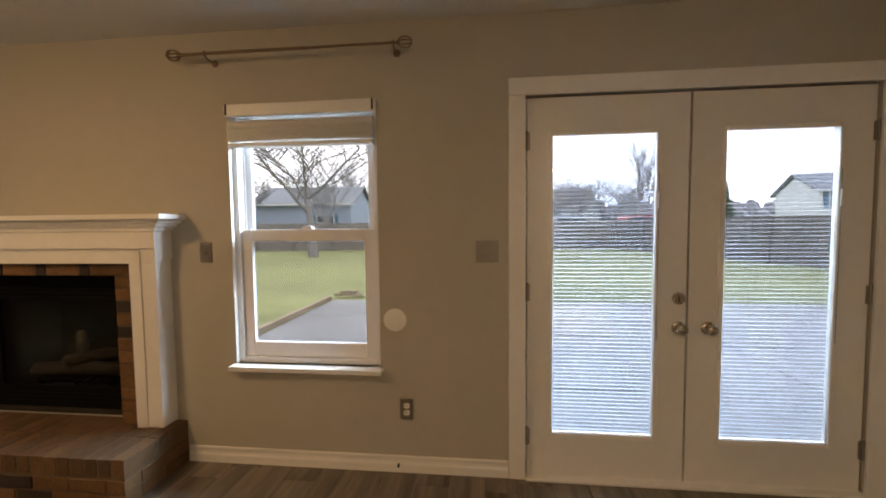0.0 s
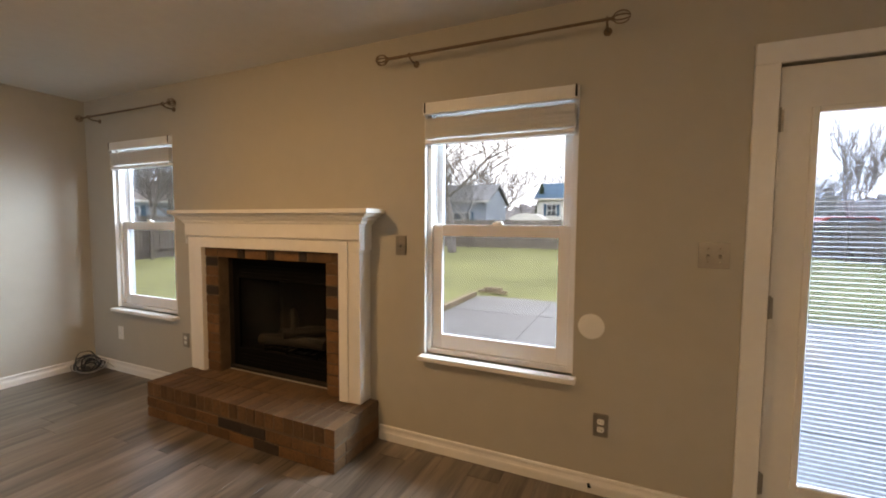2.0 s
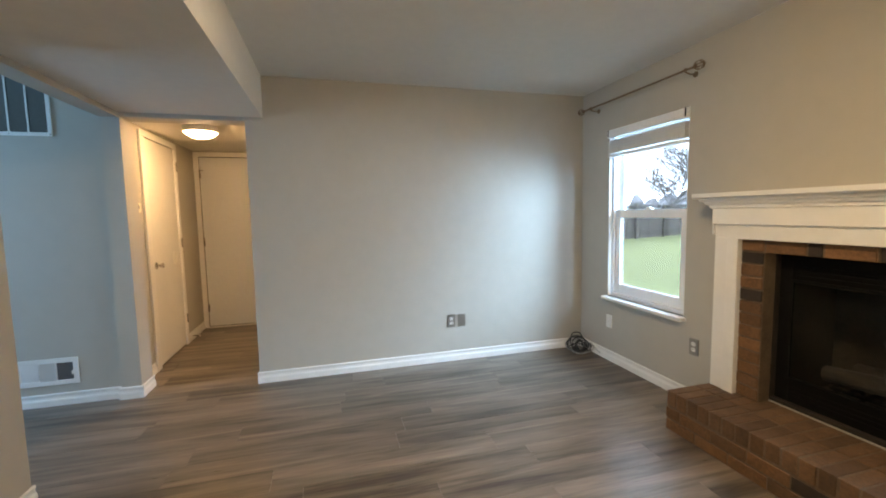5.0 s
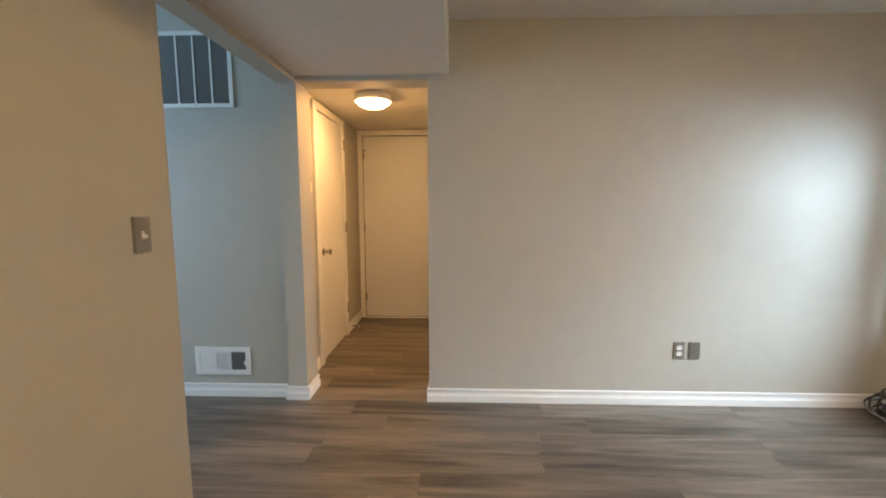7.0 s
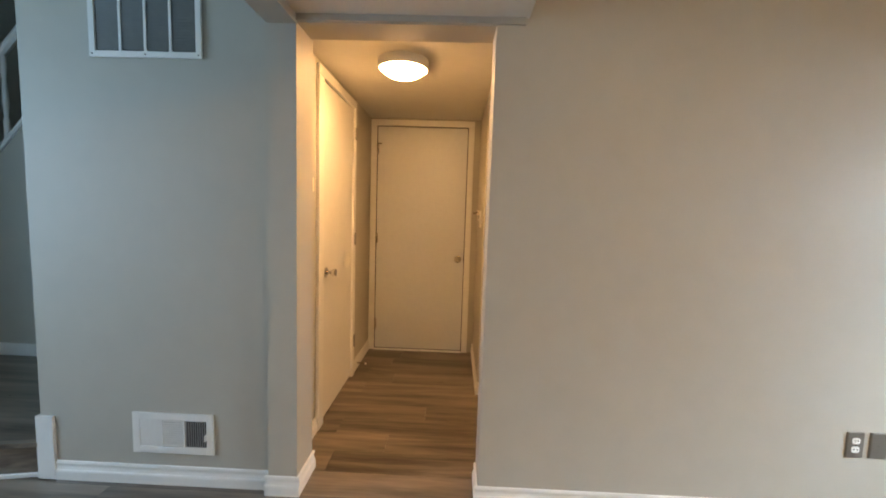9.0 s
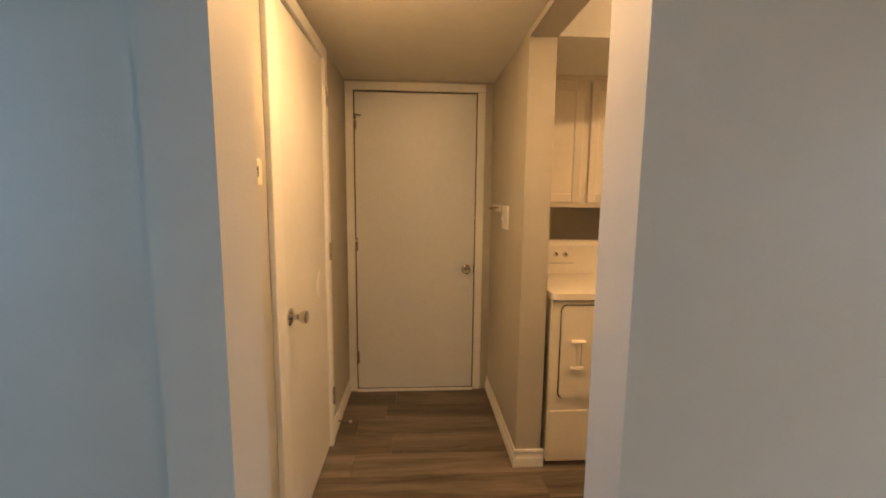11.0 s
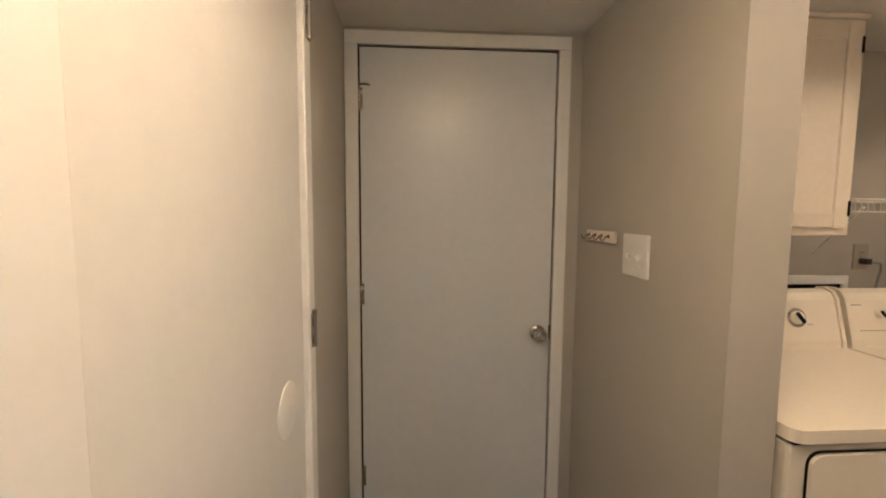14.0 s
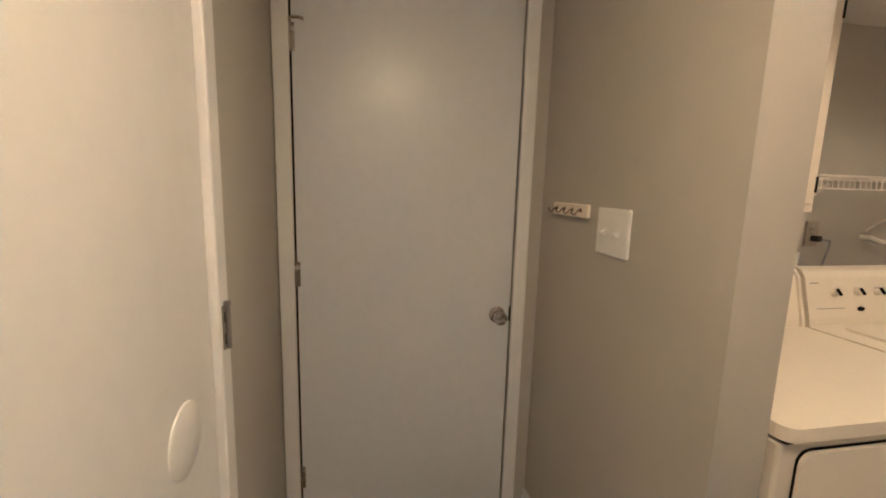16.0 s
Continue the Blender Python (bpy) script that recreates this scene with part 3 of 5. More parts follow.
# ---- hallway doors ----
d3 = thing("door_3", "closed flat white hallway door with round knob", "door", (-2.025, -3.445, 0.018), kind="structure")
part("slab", box(-0.03, 0.008, -0.406, 0.406, 0, 2.046, 0.002), COOLDOOR, d3)
part("door_handle", knob_bm(Matrix.Translation((0.008, 0.352, 0.863)) @ Matrix.Rotation(radians(90), 4, "Y")), NICKEL, d3, "satin nickel door knob", True)
part("strike_plate", box(0.004, 0.0095, 0.402, 0.408, 0.835, 0.895), DARK, d3)
for z in (0.228, 1.037, 1.84):
    hinge(d3, 0.006, -0.411, z, "y", NICKEL, (1, 0))
part("hinge_stop", tube([(0.014, -0.411, 1.888), (0.03, -0.408, 1.892), (0.04, -0.38, 1.892), (0.038, -0.362, 1.888)], 0.005, 8), NICKEL, d3, "hinge pin door stop", True)
# Added black panel that supplies the dark in the gaps round the slab.
setting("wall_behind_door", box(-2.13, -2.06, -3.865, -3.025, 0.0, 2.076), DARK, "black panel added behind the hallway door to darken its gaps", "wall")

d4 = thing("door_4", "closed flat white closet door with chrome knob", "door", (-0.64, -3.915, 0.014), kind="structure")
part("slab", box(-0.703, 0.003, -0.034, 0.004, 0, 2.038, 0.002), DOOR, d4)
part("door_handle", flare_knob_bm(Matrix.Translation((-0.076, 0.004, 0.912)) @ Matrix.Rotation(radians(-90), 4, "X")), CHROME, d4, "flared chrome door knob", True)
part("latch_plate", box(-0.002, 0.0035, -0.01, 0.0055, 0.88, 0.94), PEWTER, d4)
for z in (0.27, 1.074, 1.86):
    h4 = hinge(d4, -0.732, 0.021, z, "x", PEWTER, (0, 1))
    for dz in (-0.024, 0.022):
        part("screw_slot", box(-0.724, -0.72, 0.0238, 0.0246, z + dz - 0.011, z + dz + 0.011), DARK, h4)
part("bumper", lathe([(0, 0), (0.062, 0), (0.062, 0.003), (0.056, 0.006), (0.02, 0.0075), (0, 0.008)], 32, Matrix.Translation((-0.56, 0.004, 0.936)) @ Matrix.Rotation(radians(-90), 4, "X")), PLATE, d4, "round white plastic knob bumper", True)
solid("wall_bumper", lathe([(0, 0), (0.063, 0), (0.063, 0.003), (0.057, 0.006), (0.02, 0.0075), (0, 0.008)], 36, TOWARD_ROOM), PLATE, "round white plastic bumper disc on the wall", "wall bumper", smooth=True, at=(4.405, 0, 0.85))


# ---- fireplace ----
def brick_object(name, w, d, h, material=BRICK):
    return finish(box(-w / 2, w / 2, -d / 2, d / 2, -h / 2, h / 2, 0.003), name, material)


def lay(shape, parent, x, y, z, tilt=0.6):
    ob = new("brick", shape)
    ob.parent = parent
    ob.matrix_basis = pose(x + random.uniform(-0.001, 0.001), y + random.uniform(-0.002, 0.002), z + random.uniform(-0.0012, 0.0012), 0, random.uniform(-tilt, tilt), random.uniform(-tilt, tilt))
    return ob


FX0, FX1, FY, FZ = 1.535, 3.162, -0.435, 0.245
hearth = thing("hearth", "raised brown brick hearth on the floor", "hearth", ((FX0 + FX1) / 2, 0, 0))
hw = (FX1 - FX0) / 2
part("mortar_bed", box(-hw + 0.006, hw - 0.006, FY + 0.007, -0.001, 0, FZ - 0.005), MORTAR, hearth)
row = brick_object("rowlock_brick", 0.062, 0.208, 0.09, DUSTY)
count = 22
for j in range(2):
    for i in range(count):
        lay(row, hearth, -hw + (i + 0.5) * 2 * hw / count, FY + 0.106 + j * 0.218, FZ - 0.046)
stretch = brick_object("stretcher_brick", 0.196, 0.095, 0.062)
stretch_dark = brick_object("dark_stretcher_brick", 0.196, 0.095, 0.062, BURNT)
half = brick_object("half_brick", 0.094, 0.095, 0.062)
for k, z in enumerate((0.034, 0.107)):
    n = 8
    step = 2 * hw / n
    for i in range(n + (k % 2)):
        x = -hw + (i + 0.5) * step - (step / 2 if k % 2 else 0)
        if k % 2 and i in (0, n):
            lay(half, hearth, -hw + 0.05 if i == 0 else hw - 0.05, FY + 0.049, z)
        else:
            lay(stretch_dark if (k, i) in ((1, 4), (1, 5), (0, 5)) else stretch, hearth, x, FY + 0.049, z)
side = brick_object("side_brick", 0.095, 0.168, 0.062)
for s in (-1, 1):
    for z in (0.034, 0.107):
        for y in (-0.245, -0.088):
            lay(side, hearth, s * (hw - 0.049), y - 0.005, z)

surround = thing("fireplace_surround", "brown brick facing round the firebox", "fireplace facing", (2.325, 0, FZ))
part("mortar_backing", boxes((-0.635, -0.495, -0.083, -0.001, 0, 0.94), (0.495, 0.635, -0.083, -0.001, 0, 0.94), (-0.495, 0.495, -0.083, -0.001, 0.855, 0.94)), MORTAR, surround)
jamb = brick_object("jamb_brick", 0.128, 0.09, 0.061)
jamb_dark = brick_object("dark_jamb_brick", 0.128, 0.09, 0.061, BURNT)
for s in (-1, 1):
    for i in range(13):
        lay(jamb_dark if (s, i) in ((1, 7), (1, 9), (-1, 8), (-1, 11)) else jamb, surround, s * 0.563, -0.045, 0.034 + i * 0.0715)
head = brick_object("head_brick", 0.196, 0.09, 0.075)
small = brick_object("head_half_brick", 0.06, 0.09, 0.075, BURNT)
xs, i = -0.49, 0
while xs < 0.44:
    if i % 2 == 0:
        lay(head, surround, xs + 0.1, -0.045, 0.893)
        xs += 0.208
    else:
        lay(small, surround, xs + 0.032, -0.045, 0.893)
        xs += 0.072
    i += 1

firebox = thing("firebox", "black metal firebox with smoked glass front", "fireplace insert", (2.325, 0, 0.25))
part("lining", boxes((-0.5, -0.49, 0.0, 0.5, 0, 0.86), (0.49, 0.5, 0.0, 0.5, 0, 0.86), (-0.49, 0.49, 0.0, 0.5, 0, 0.02), (-0.49, 0.49, 0.0, 0.5, 0.85, 0.86), (-0.49, 0.49, 0.49, 0.5, 0.02, 0.85)), SOOT, firebox)
part("face_frame", boxes((-0.49, -0.42, 0.03, 0.048, 0.0, 0.855, 0.004), (0.42, 0.49, 0.03, 0.048, 0.0, 0.855, 0.004), (-0.42, 0.42, 0.03, 0.048, 0.69, 0.855, 0.004), (-0.42, 0.42, 0.03, 0.048, 0.0, 0.16, 0.004)), DARK, firebox, "black metal front")
for z in (0.72, 0.745, 0.77):
    part("louvre", box(-0.4, 0.4, 0.022, 0.034, z, z + 0.012, 0.002), DARK, firebox)
for z in (0.05, 0.075, 0.1):
    part("louvre", box(-0.4, 0.4, 0.022, 0.034, z, z + 0.012, 0.002), DARK, firebox)
part("door_rail", boxes((-0.43, 0.43, 0.02, 0.032, 0.145, 0.16, 0.003), (-0.43, 0.43, 0.02, 0.032, 0.69, 0.705, 0.003), (-0.43, -0.415, 0.02, 0.032, 0.16, 0.69, 0.003), (0.415, 0.43, 0.02, 0.032, 0.16, 0.69, 0.003)), DARK, firebox)
part("grate", boxes(*[(-0.25 + 0.07 * i, -0.235 + 0.07 * i, 0.08, 0.35, 0.16, 0.175) for i in range(8)], (-0.27, 0.27, 0.1, 0.115, 0.145, 0.16), (-0.27, 0.27, 0.31, 0.325, 0.145, 0.16),
                     (-0.25, -0.235, 0.1, 0.115, 0.02, 0.145), (0.235, 0.25, 0.1, 0.115, 0.02, 0.145), (-0.25, -0.235, 0.31, 0.325, 0.02, 0.145), (0.235, 0.25, 0.31, 0.325, 0.02, 0.145)), DARK, firebox, "iron log grate")
for i, (p, q, r) in enumerate((((-0.3, 0.12, 0.215), (0.28, 0.16, 0.22), 0.042), ((-0.25, 0.27, 0.22), (0.3, 0.25, 0.215), 0.045), ((-0.05, 0.1, 0.285), (0.27, 0.28, 0.3), 0.035), ((0.02, 0.13, 0.29), (-0.12, 0.26, 0.42), 0.03))):
    mid = (Vector(p) + Vector(q)) / 2 + Vector((0, 0.01, 0.012))
    part("log", tube([p, mid, q], [r, r * 1.08, r * 0.9], 10), LOG, firebox, "charred log", True)
glass_front = part("glass_door", boxes((-0.415, -0.002, 0.036, 0.04, 0.16, 0.69), (0.002, 0.415, 0.036, 0.04, 0.16, 0.69)), CLEAR, firebox, "glass fireplace doors")
glass_front.visible_shadow = False

mantel = thing("fireplace_mantel", "white moulded wooden mantelpiece over the brick", "mantelpiece", (2.325, 0, FZ))
MY = -0.115
for s in (-1, 1):
    e = sorted((s * 0.622, s * 0.775))
    part("leg", box(e[0], e[1], MY, -0.001, 0.0, 0.93, 0.003), TRIM, mantel)
    e = sorted((s * 0.622, s * 0.69))
    part("leg_bead", box(e[0], e[1], MY - 0.009, MY, 0.0, 0.93, 0.003), TRIM, mantel)
    e = sorted((s * 0.775, s * 0.787))
    part("capital", box(e[0], e[1], MY - 0.012, -0.001, 0.945, 1.118, 0.004), TRIM, mantel)
part("frieze", box(-0.775, 0.775, MY, -0.001, 0.93, 1.12, 0.003), TRIM, mantel)
part("frieze_bead", box(-0.69, 0.69, MY - 0.009, MY, 0.925, 1.0, 0.003), TRIM, mantel)
part("frieze_board", box(-0.787, 0.787, MY - 0.016, MY, 1.008, 1.11, 0.003), TRIM, mantel)


def crown_ring(k):
    """Half width, front edge and height of each step of the crown moulding."""
    return ((0.787, -0.131, 1.1), (0.802, -0.14, 1.106), (0.802, -0.14, 1.122), (0.816, -0.15, 1.124), (0.824, -0.156, 1.134), (0.824, -0.156, 1.142), (0.842, -0.168, 1.144), (0.849, -0.173, 1.153), (0.849, -0.173, 1.162), (0.873, -0.19, 1.164), (0.88, -0.196, 1.17), (0.88, -0.196, 1.194))[k]


cm = bmesh.new()
rings = []
for k in range(12):
    a, f, z = crown_ring(k)
    rings.append([cm.verts.new(c) for c in ((-a, -0.001, z), (-a, f, z), (a, f, z), (a, -0.001, z))])
for r, q in zip(rings, rings[1:]):
    for i in range(4):
        cm.faces.new((r[i], r[(i + 1) % 4], q[(i + 1) % 4], q[i]))
cm.faces.new(rings[-1])
cm.faces.new(rings[0][::-1])
bmesh.ops.recalc_face_normals(cm, faces=cm.faces)
part("crown", cm, TRIM, mantel, "stepped crown moulding shelf")


# ---- wall plates ----
def plate(label, at, turn, gangs=1, kind_of="outlet", face=PEWTER, inner=PLATE, group=""):
    """A cover plate facing -y in its own frame, its middle at the given place."""
    name = {"outlet": "wall_outlet", "switch": "light_switch", "blank": "blank_plate"}[kind_of]
    p = thing(name, label, name.replace("_", " "), at, turn, group)
    w = 0.036 + 0.024 * (gangs - 1)
    part("cover_plate", prism([(u, v) for u, v in round_rect(-w, w, -0.058, 0.058, 0.004, 2)], "y", -0.005, 0.0), face, p)
    part("plate_face", prism([(u, v) for u, v in round_rect(-w + 0.004, w - 0.004, -0.054, 0.054, 0.003, 2)], "y", -0.0068, -0.005), face, p)
    for g in range(gangs):
        x = (g - (gangs - 1) / 2) * 0.046
        if kind_of == "outlet":
            for z in (-0.0195, 0.0195):
                sock = part("socket", prism(round_rect(x - 0.0165, x + 0.0165, z - 0.0135, z + 0.0135, 0.009, 4), "y", -0.0095, -0.0068), inner, p)
                part("slot", boxes((x - 0.008, x - 0.0055, -0.0099, -0.0094, z - 0.003, z + 0.006), (x + 0.0055, x + 0.008, -0.0099, -0.0094, z - 0.003, z + 0.005)), DARK, sock)
            part("screw", lathe([(0, 0), (0.003, 0), (0.0026, 0.001), (0, 0.001)], 10, Matrix.Translation((x, -0.0068, 0)) @ TOWARD_ROOM), NICKEL, p)
        elif kind_of == "switch":
            part("bezel", box(x - 0.006, x + 0.006, -0.0078, -0.0068, -0.0125, 0.0125), inner, p)
            bm = box(-0.0045, 0.0045, -0.016, 0.0, -0.0055, 0.0055, 0.0012)
            bmesh.ops.transform(bm, matrix=Matrix.Translation((x, -0.006, 0)) @ Matrix.Rotation(radians(28), 4, "X"), verts=bm.verts)
            part("toggle", bm, inner, p)
            for z in (-0.03, 0.03):
                part("screw", lathe([(0, 0), (0.003, 0), (0.0026, 0.001), (0, 0.001)], 10, Matrix.Translation((x, -0.0068, z)) @ TOWARD_ROOM), NICKEL if face is PEWTER else face, p)
        else:
            part("screw", lathe([(0, 0), (0.003, 0), (0.0026, 0.001), (0, 0.001)], 10, Matrix.Translation((x, -0.0068, 0)) @ TOWARD_ROOM), NICKEL, p)
    return p


plate("pewter outlet plate with white sockets below the window", (4.463, 0, 0.356), 0)
plate("pewter outlet plate with white sockets beside the fireplace", (1.322, 0, 0.398), 0)
plate("pewter outlet plate with white sockets on the wall", (0, -1.355, 0.371), 90)
plate("grey blank cover plate beside an outlet", (0, -1.256, 0.37), 90, 1, "blank")
plate("pewter single switch plate beside the mantel", (3.32, 0, 1.223), 0, 1, "switch", inner=PEWTER)
plate("pewter double switch plate beside the garden doors", (4.906, 0, 1.223), 0, 2, "switch", inner=PEWTER)
plate("pewter switch plate with white toggle on the partition", (1.363, -3.81, 1.231), 180, 1, "switch")
dbl = plate("large white double switch plate in the hallway", (-1.537, -2.925, 1.268), 0, 2, "switch", PLATE)
dbl.scale = (1.27, 1.0, 1.15)
plate("small white phone jack plate under the window", (0.43, 0, 0.355), 0, 1, "blank", PLATE)

vent = solid("baseboard_stub", tube([(0, 0, 0), (0.004, -0.03, 0.004), (0.012, -0.042, 0.012)], [0.006, 0.006, 0.004], 8), DARK, "small dark cable stub at the baseboard", "cable stub", at=(4.415, -0.012, 0.045))


# ---- curtain rods ----
def curtain_rod(label, x0, x1, z, b0, b1):
    r = thing("curtain_rod", label, "curtain rod", ((x0 + x1) / 2, 0, z), group="curtain rods")
    a = (x1 - x0) / 2
    part("rod", tube([(-a, -0.085, 0), (a * 0.2, -0.085, 0)], 0.0085, 12), BRONZE, r, smooth=True)
    part("inner_rod", tube([(a * 0.2, -0.085, 0), (a, -0.085, 0)], 0.007, 12), BRONZE, r, smooth=True)
    for s in (-1, 1):
        c = s * (a + 0.035)
        f = part("finial", lathe([(0, -0.008), (0.011, -0.006), (0.012, 0.006), (0, 0.008)], 12, Matrix.Translation((s * a, -0.085, 0)) @ Matrix.Rotation(radians(90), 4, "Y")), BRONZE, r, "wire cage finial", True)
        for t in range(4):
            ring = [(c + 0.036 * math.cos(u), -0.085 + 0.028 * math.sin(u) * math.cos(t * math.pi / 4), 0.028 * math.sin(u) * math.sin(t * math.pi / 4)) for u in [2 * math.pi * i / 20 for i in range(20)]]
            part("cage_wire", tube(ring, 0.0028, 6, True), BRONZE, f, smooth=True)
    for bx in (b0, b1):
        x = bx - (x0 + x1) / 2
        br = bmesh.new()
        put_tube(br, [(x, -0.002, -0.02), (x, -0.05, -0.022), (x, -0.085, -0.012)], 0.005, 8)
        put_lathe(br, [(0, 0), (0.02, 0), (0.018, 0.005), (0, 0.006)], 16, Matrix.Translation((x, 0, -0.02)) @ TOWARD_ROOM)
        put_tube(br, [(x, -0.085 + 0.011 * math.sin(u), 0.011 * math.cos(u)) for u in [2 * math.pi * i / 14 for i in range(14)]], 0.004, 6, True)
        part("bracket", br, BRONZE, r, smooth=True)


curtain_rod("dull bronze curtain rod with cage finials over a window", 3.275, 4.465, 2.285, 3.42, 4.44)
curtain_rod("dull bronze curtain rod with cage finials over a window", 0.13, 1.33, 2.258, 0.24, 1.26)


# ---- vents ----
grille = thing("return_air_grille", "white return air grille with dark louvres on the wall", "air grille", (-0.035, -4.472, 1.937))
gw, gh = 0.245, 0.468
part("backing", box(0.0005, 0.004, -gw + 0.01, gw - 0.01, 0.01, gh - 0.01), DARK, grille)
part("grille_frame", boxes((0.004, 0.014, -gw, -gw + 0.026, 0, gh, 0.002), (0.004, 0.014, gw - 0.026, gw, 0, gh, 0.002), (0.004, 0.014, -gw + 0.026, gw - 0.026, 0, 0.026, 0.002), (0.004, 0.014, -gw + 0.026, gw - 0.026, gh - 0.026, gh, 0.002)), TRIM, grille)
bay = (2 * gw - 0.052) / 4
for i in range(1, 4):
    y = -gw + 0.026 + i * bay
    part("mullion", box(0.004, 0.0125, y - 0.005, y + 0.005, 0.026, gh - 0.026), TRIM, grille)
LOUVRE = shade("grey_louvre", (0.11, 0.113, 0.1), 0.5, var=0.08, bump=0.0)
for i in range(4):
    y = -gw + 0.026 + i * bay
    bm = bmesh.new()
    for k in range(32):
        z = 0.032 + k * 0.0128
        put_prism(bm, [(0.0045, z), (0.011, z + 0.0112), (0.0115, z + 0.0105), (0.005, z - 0.0007)], "y", y + 0.005, y + bay - 0.005)
    part("louvre_bank", bm, LOUVRE, grille)
for y, z in ((-gw + 0.013, 0.013), (gw - 0.013, 0.013), (0, 0.013)):
    part("screw", lathe([(0, 0), (0.004, 0), (0.003, 0.0015), (0, 0.0015)], 10, Matrix.Translation((0.014, y, z)) @ Matrix.Rotation(radians(90), 4, "Y")), NICKEL, grille)

reg = thing("wall_register", "white wall register with half-open louvres above the baseboard", "air register", (-0.035, -4.404, 0.156))
rw, rh = 0.192, 0.196
part("backing", box(0.0005, 0.003, -rw + 0.01, rw - 0.01, 0.01, rh - 0.01), DARK, reg)
part("register_frame", boxes((0.003, 0.012, -rw, -rw + 0.034, 0, rh, 0.002), (0.003, 0.012, rw - 0.034, rw, 0, rh, 0.002), (0.003, 0.012, -rw + 0.034, rw - 0.034, 0, 0.034, 0.002), (0.003, 0.012, -rw + 0.034, rw - 0.034, rh - 0.034, rh, 0.002)), TRIM, reg)
for i in (1, 2):
    y = -rw + 0.034 + i * (2 * rw - 0.068) / 3
    part("mullion", box(0.003, 0.0115, y - 0.004, y + 0.004, 0.034, rh - 0.034), TRIM, reg)
c3 = (2 * rw - 0.068) / 3
for k in range(13):
    y = -rw + 0.037 + k * (c3 - 0.008) / 13
    part("louvre", box(0.004, 0.009, y, y + 0.0068, 0.034, rh - 0.034), TRIM, reg)
for k in range(12):
    z = 0.037 + k * 0.0105
    part("louvre", box(0.004, 0.009, -rw + 0.034 + c3 + 0.004, -rw + 0.034 + 2 * c3 - 0.004, z, z + 0.0065), TRIM, reg)
for k in range(9):
    y = rw - 0.034 - c3 + 0.008 + k * (c3 - 0.01) / 9
    part("louvre", box(0.004, 0.009, y, y + 0.0028, 0.034, rh - 0.034), GREYPAD, reg)
part("damper_lever", box(0.009, 0.022, rw - 0.04, rw - 0.034, 0.07, 0.1, 0.001), TRIM, reg)

# ---- thermostat and hooks ----
th = thing("thermostat", "ivory thermostat with a grey display on the wall", "thermostat", (-0.358, -3.915, 1.446))
part("back_plate", box(-0.069, 0.103, 0, 0.016, -0.039, 0.034, 0.003), PLATE, th, "pale back plate")
cover = prism(round_rect(-0.074, 0.1, -0.042, 0.036, 0.012), "y", 0.008, 0.031)
bmesh.ops.bevel(cover, geom=[e for e in cover.edges if all(v.co.y > 0.030 for v in e.verts)], offset=0.006, segments=4, profile=0.5, affect="EDGES")
part("housing", cover, IVORY, th, "ivory curved housing")
part("vent_slots", boxes(*[(0.1025, 0.1036, 0.004, 0.013, 0.01 + 0.007 * i, 0.013 + 0.007 * i) for i in range(3)]), DARK, th)
part("bezel", prism(round_rect(-0.044, 0.033, -0.016, 0.014, 0.005), "y", 0.031, 0.0318), DARK, th, "black display surround")
part("display", box(-0.022, 0.03, 0.0318, 0.0324, -0.013, 0.011), LCD, th, "grey-green display")
part("digits", boxes((-0.014, -0.011, 0.0324, 0.0326, -0.004, 0.005), (-0.007, -0.004, 0.0324, 0.0326, -0.004, 0.005), (0.006, 0.016, 0.0324, 0.0326, -0.002, 0.0)), DARK, th)
part("keypad", box(-0.042, -0.024, 0.0318, 0.0324, -0.013, 0.011), GREYPAD, th)
part("button", prism([(-0.039, 0.001), (-0.027, 0.001), (-0.033, 0.009)], "y", 0.0324, 0.0334), DARK, th)
part("button", prism([(-0.039, -0.003), (-0.027, -0.003), (-0.033, -0.011)], "y", 0.0324, 0.0334), DARK, th)

rack = thing("key_rack", "small cream key rack with four brass hooks", "key rack", (-1.78, -2.925, 1.317))
part("board", box(-0.115, 0.115, -0.014, 0, -0.021, 0.021, 0.003), CABINET, rack)
for i in range(4):
    x = -0.083 + 0.054 * i
    bm = tube([(x, -0.014, 0.002), (x, -0.024, 0.002), (x, -0.03, -0.006), (x, -0.036, -0.012), (x, -0.044, -0.008), (x, -0.046, 0.002)], 0.0025, 8)
    put_lathe(bm, [(0, 0), (0.007, 0), (0.006, 0.003), (0, 0.004)], 12, Matrix.Translation((x, -0.014, 0.002)) @ TOWARD_ROOM)
    part("hook", bm, BRONZE, rack, "small metal hook", True)

stop = thing("door_stop", "spring door stop on the hallway baseboard", "door stop", (-1.53, -3.901, 0.045))
part("spring", tube([(0, 0, 0), (0.002, 0.03, 0), (0.004, 0.065, -0.002)], 0.006, 10), NICKEL, stop, smooth=True)
part("rubber_tip", tube([(0.004, 0.065, -0.002), (0.005, 0.078, -0.003)], 0.008, 10), PLATE, stop, "white rubber tip", True)


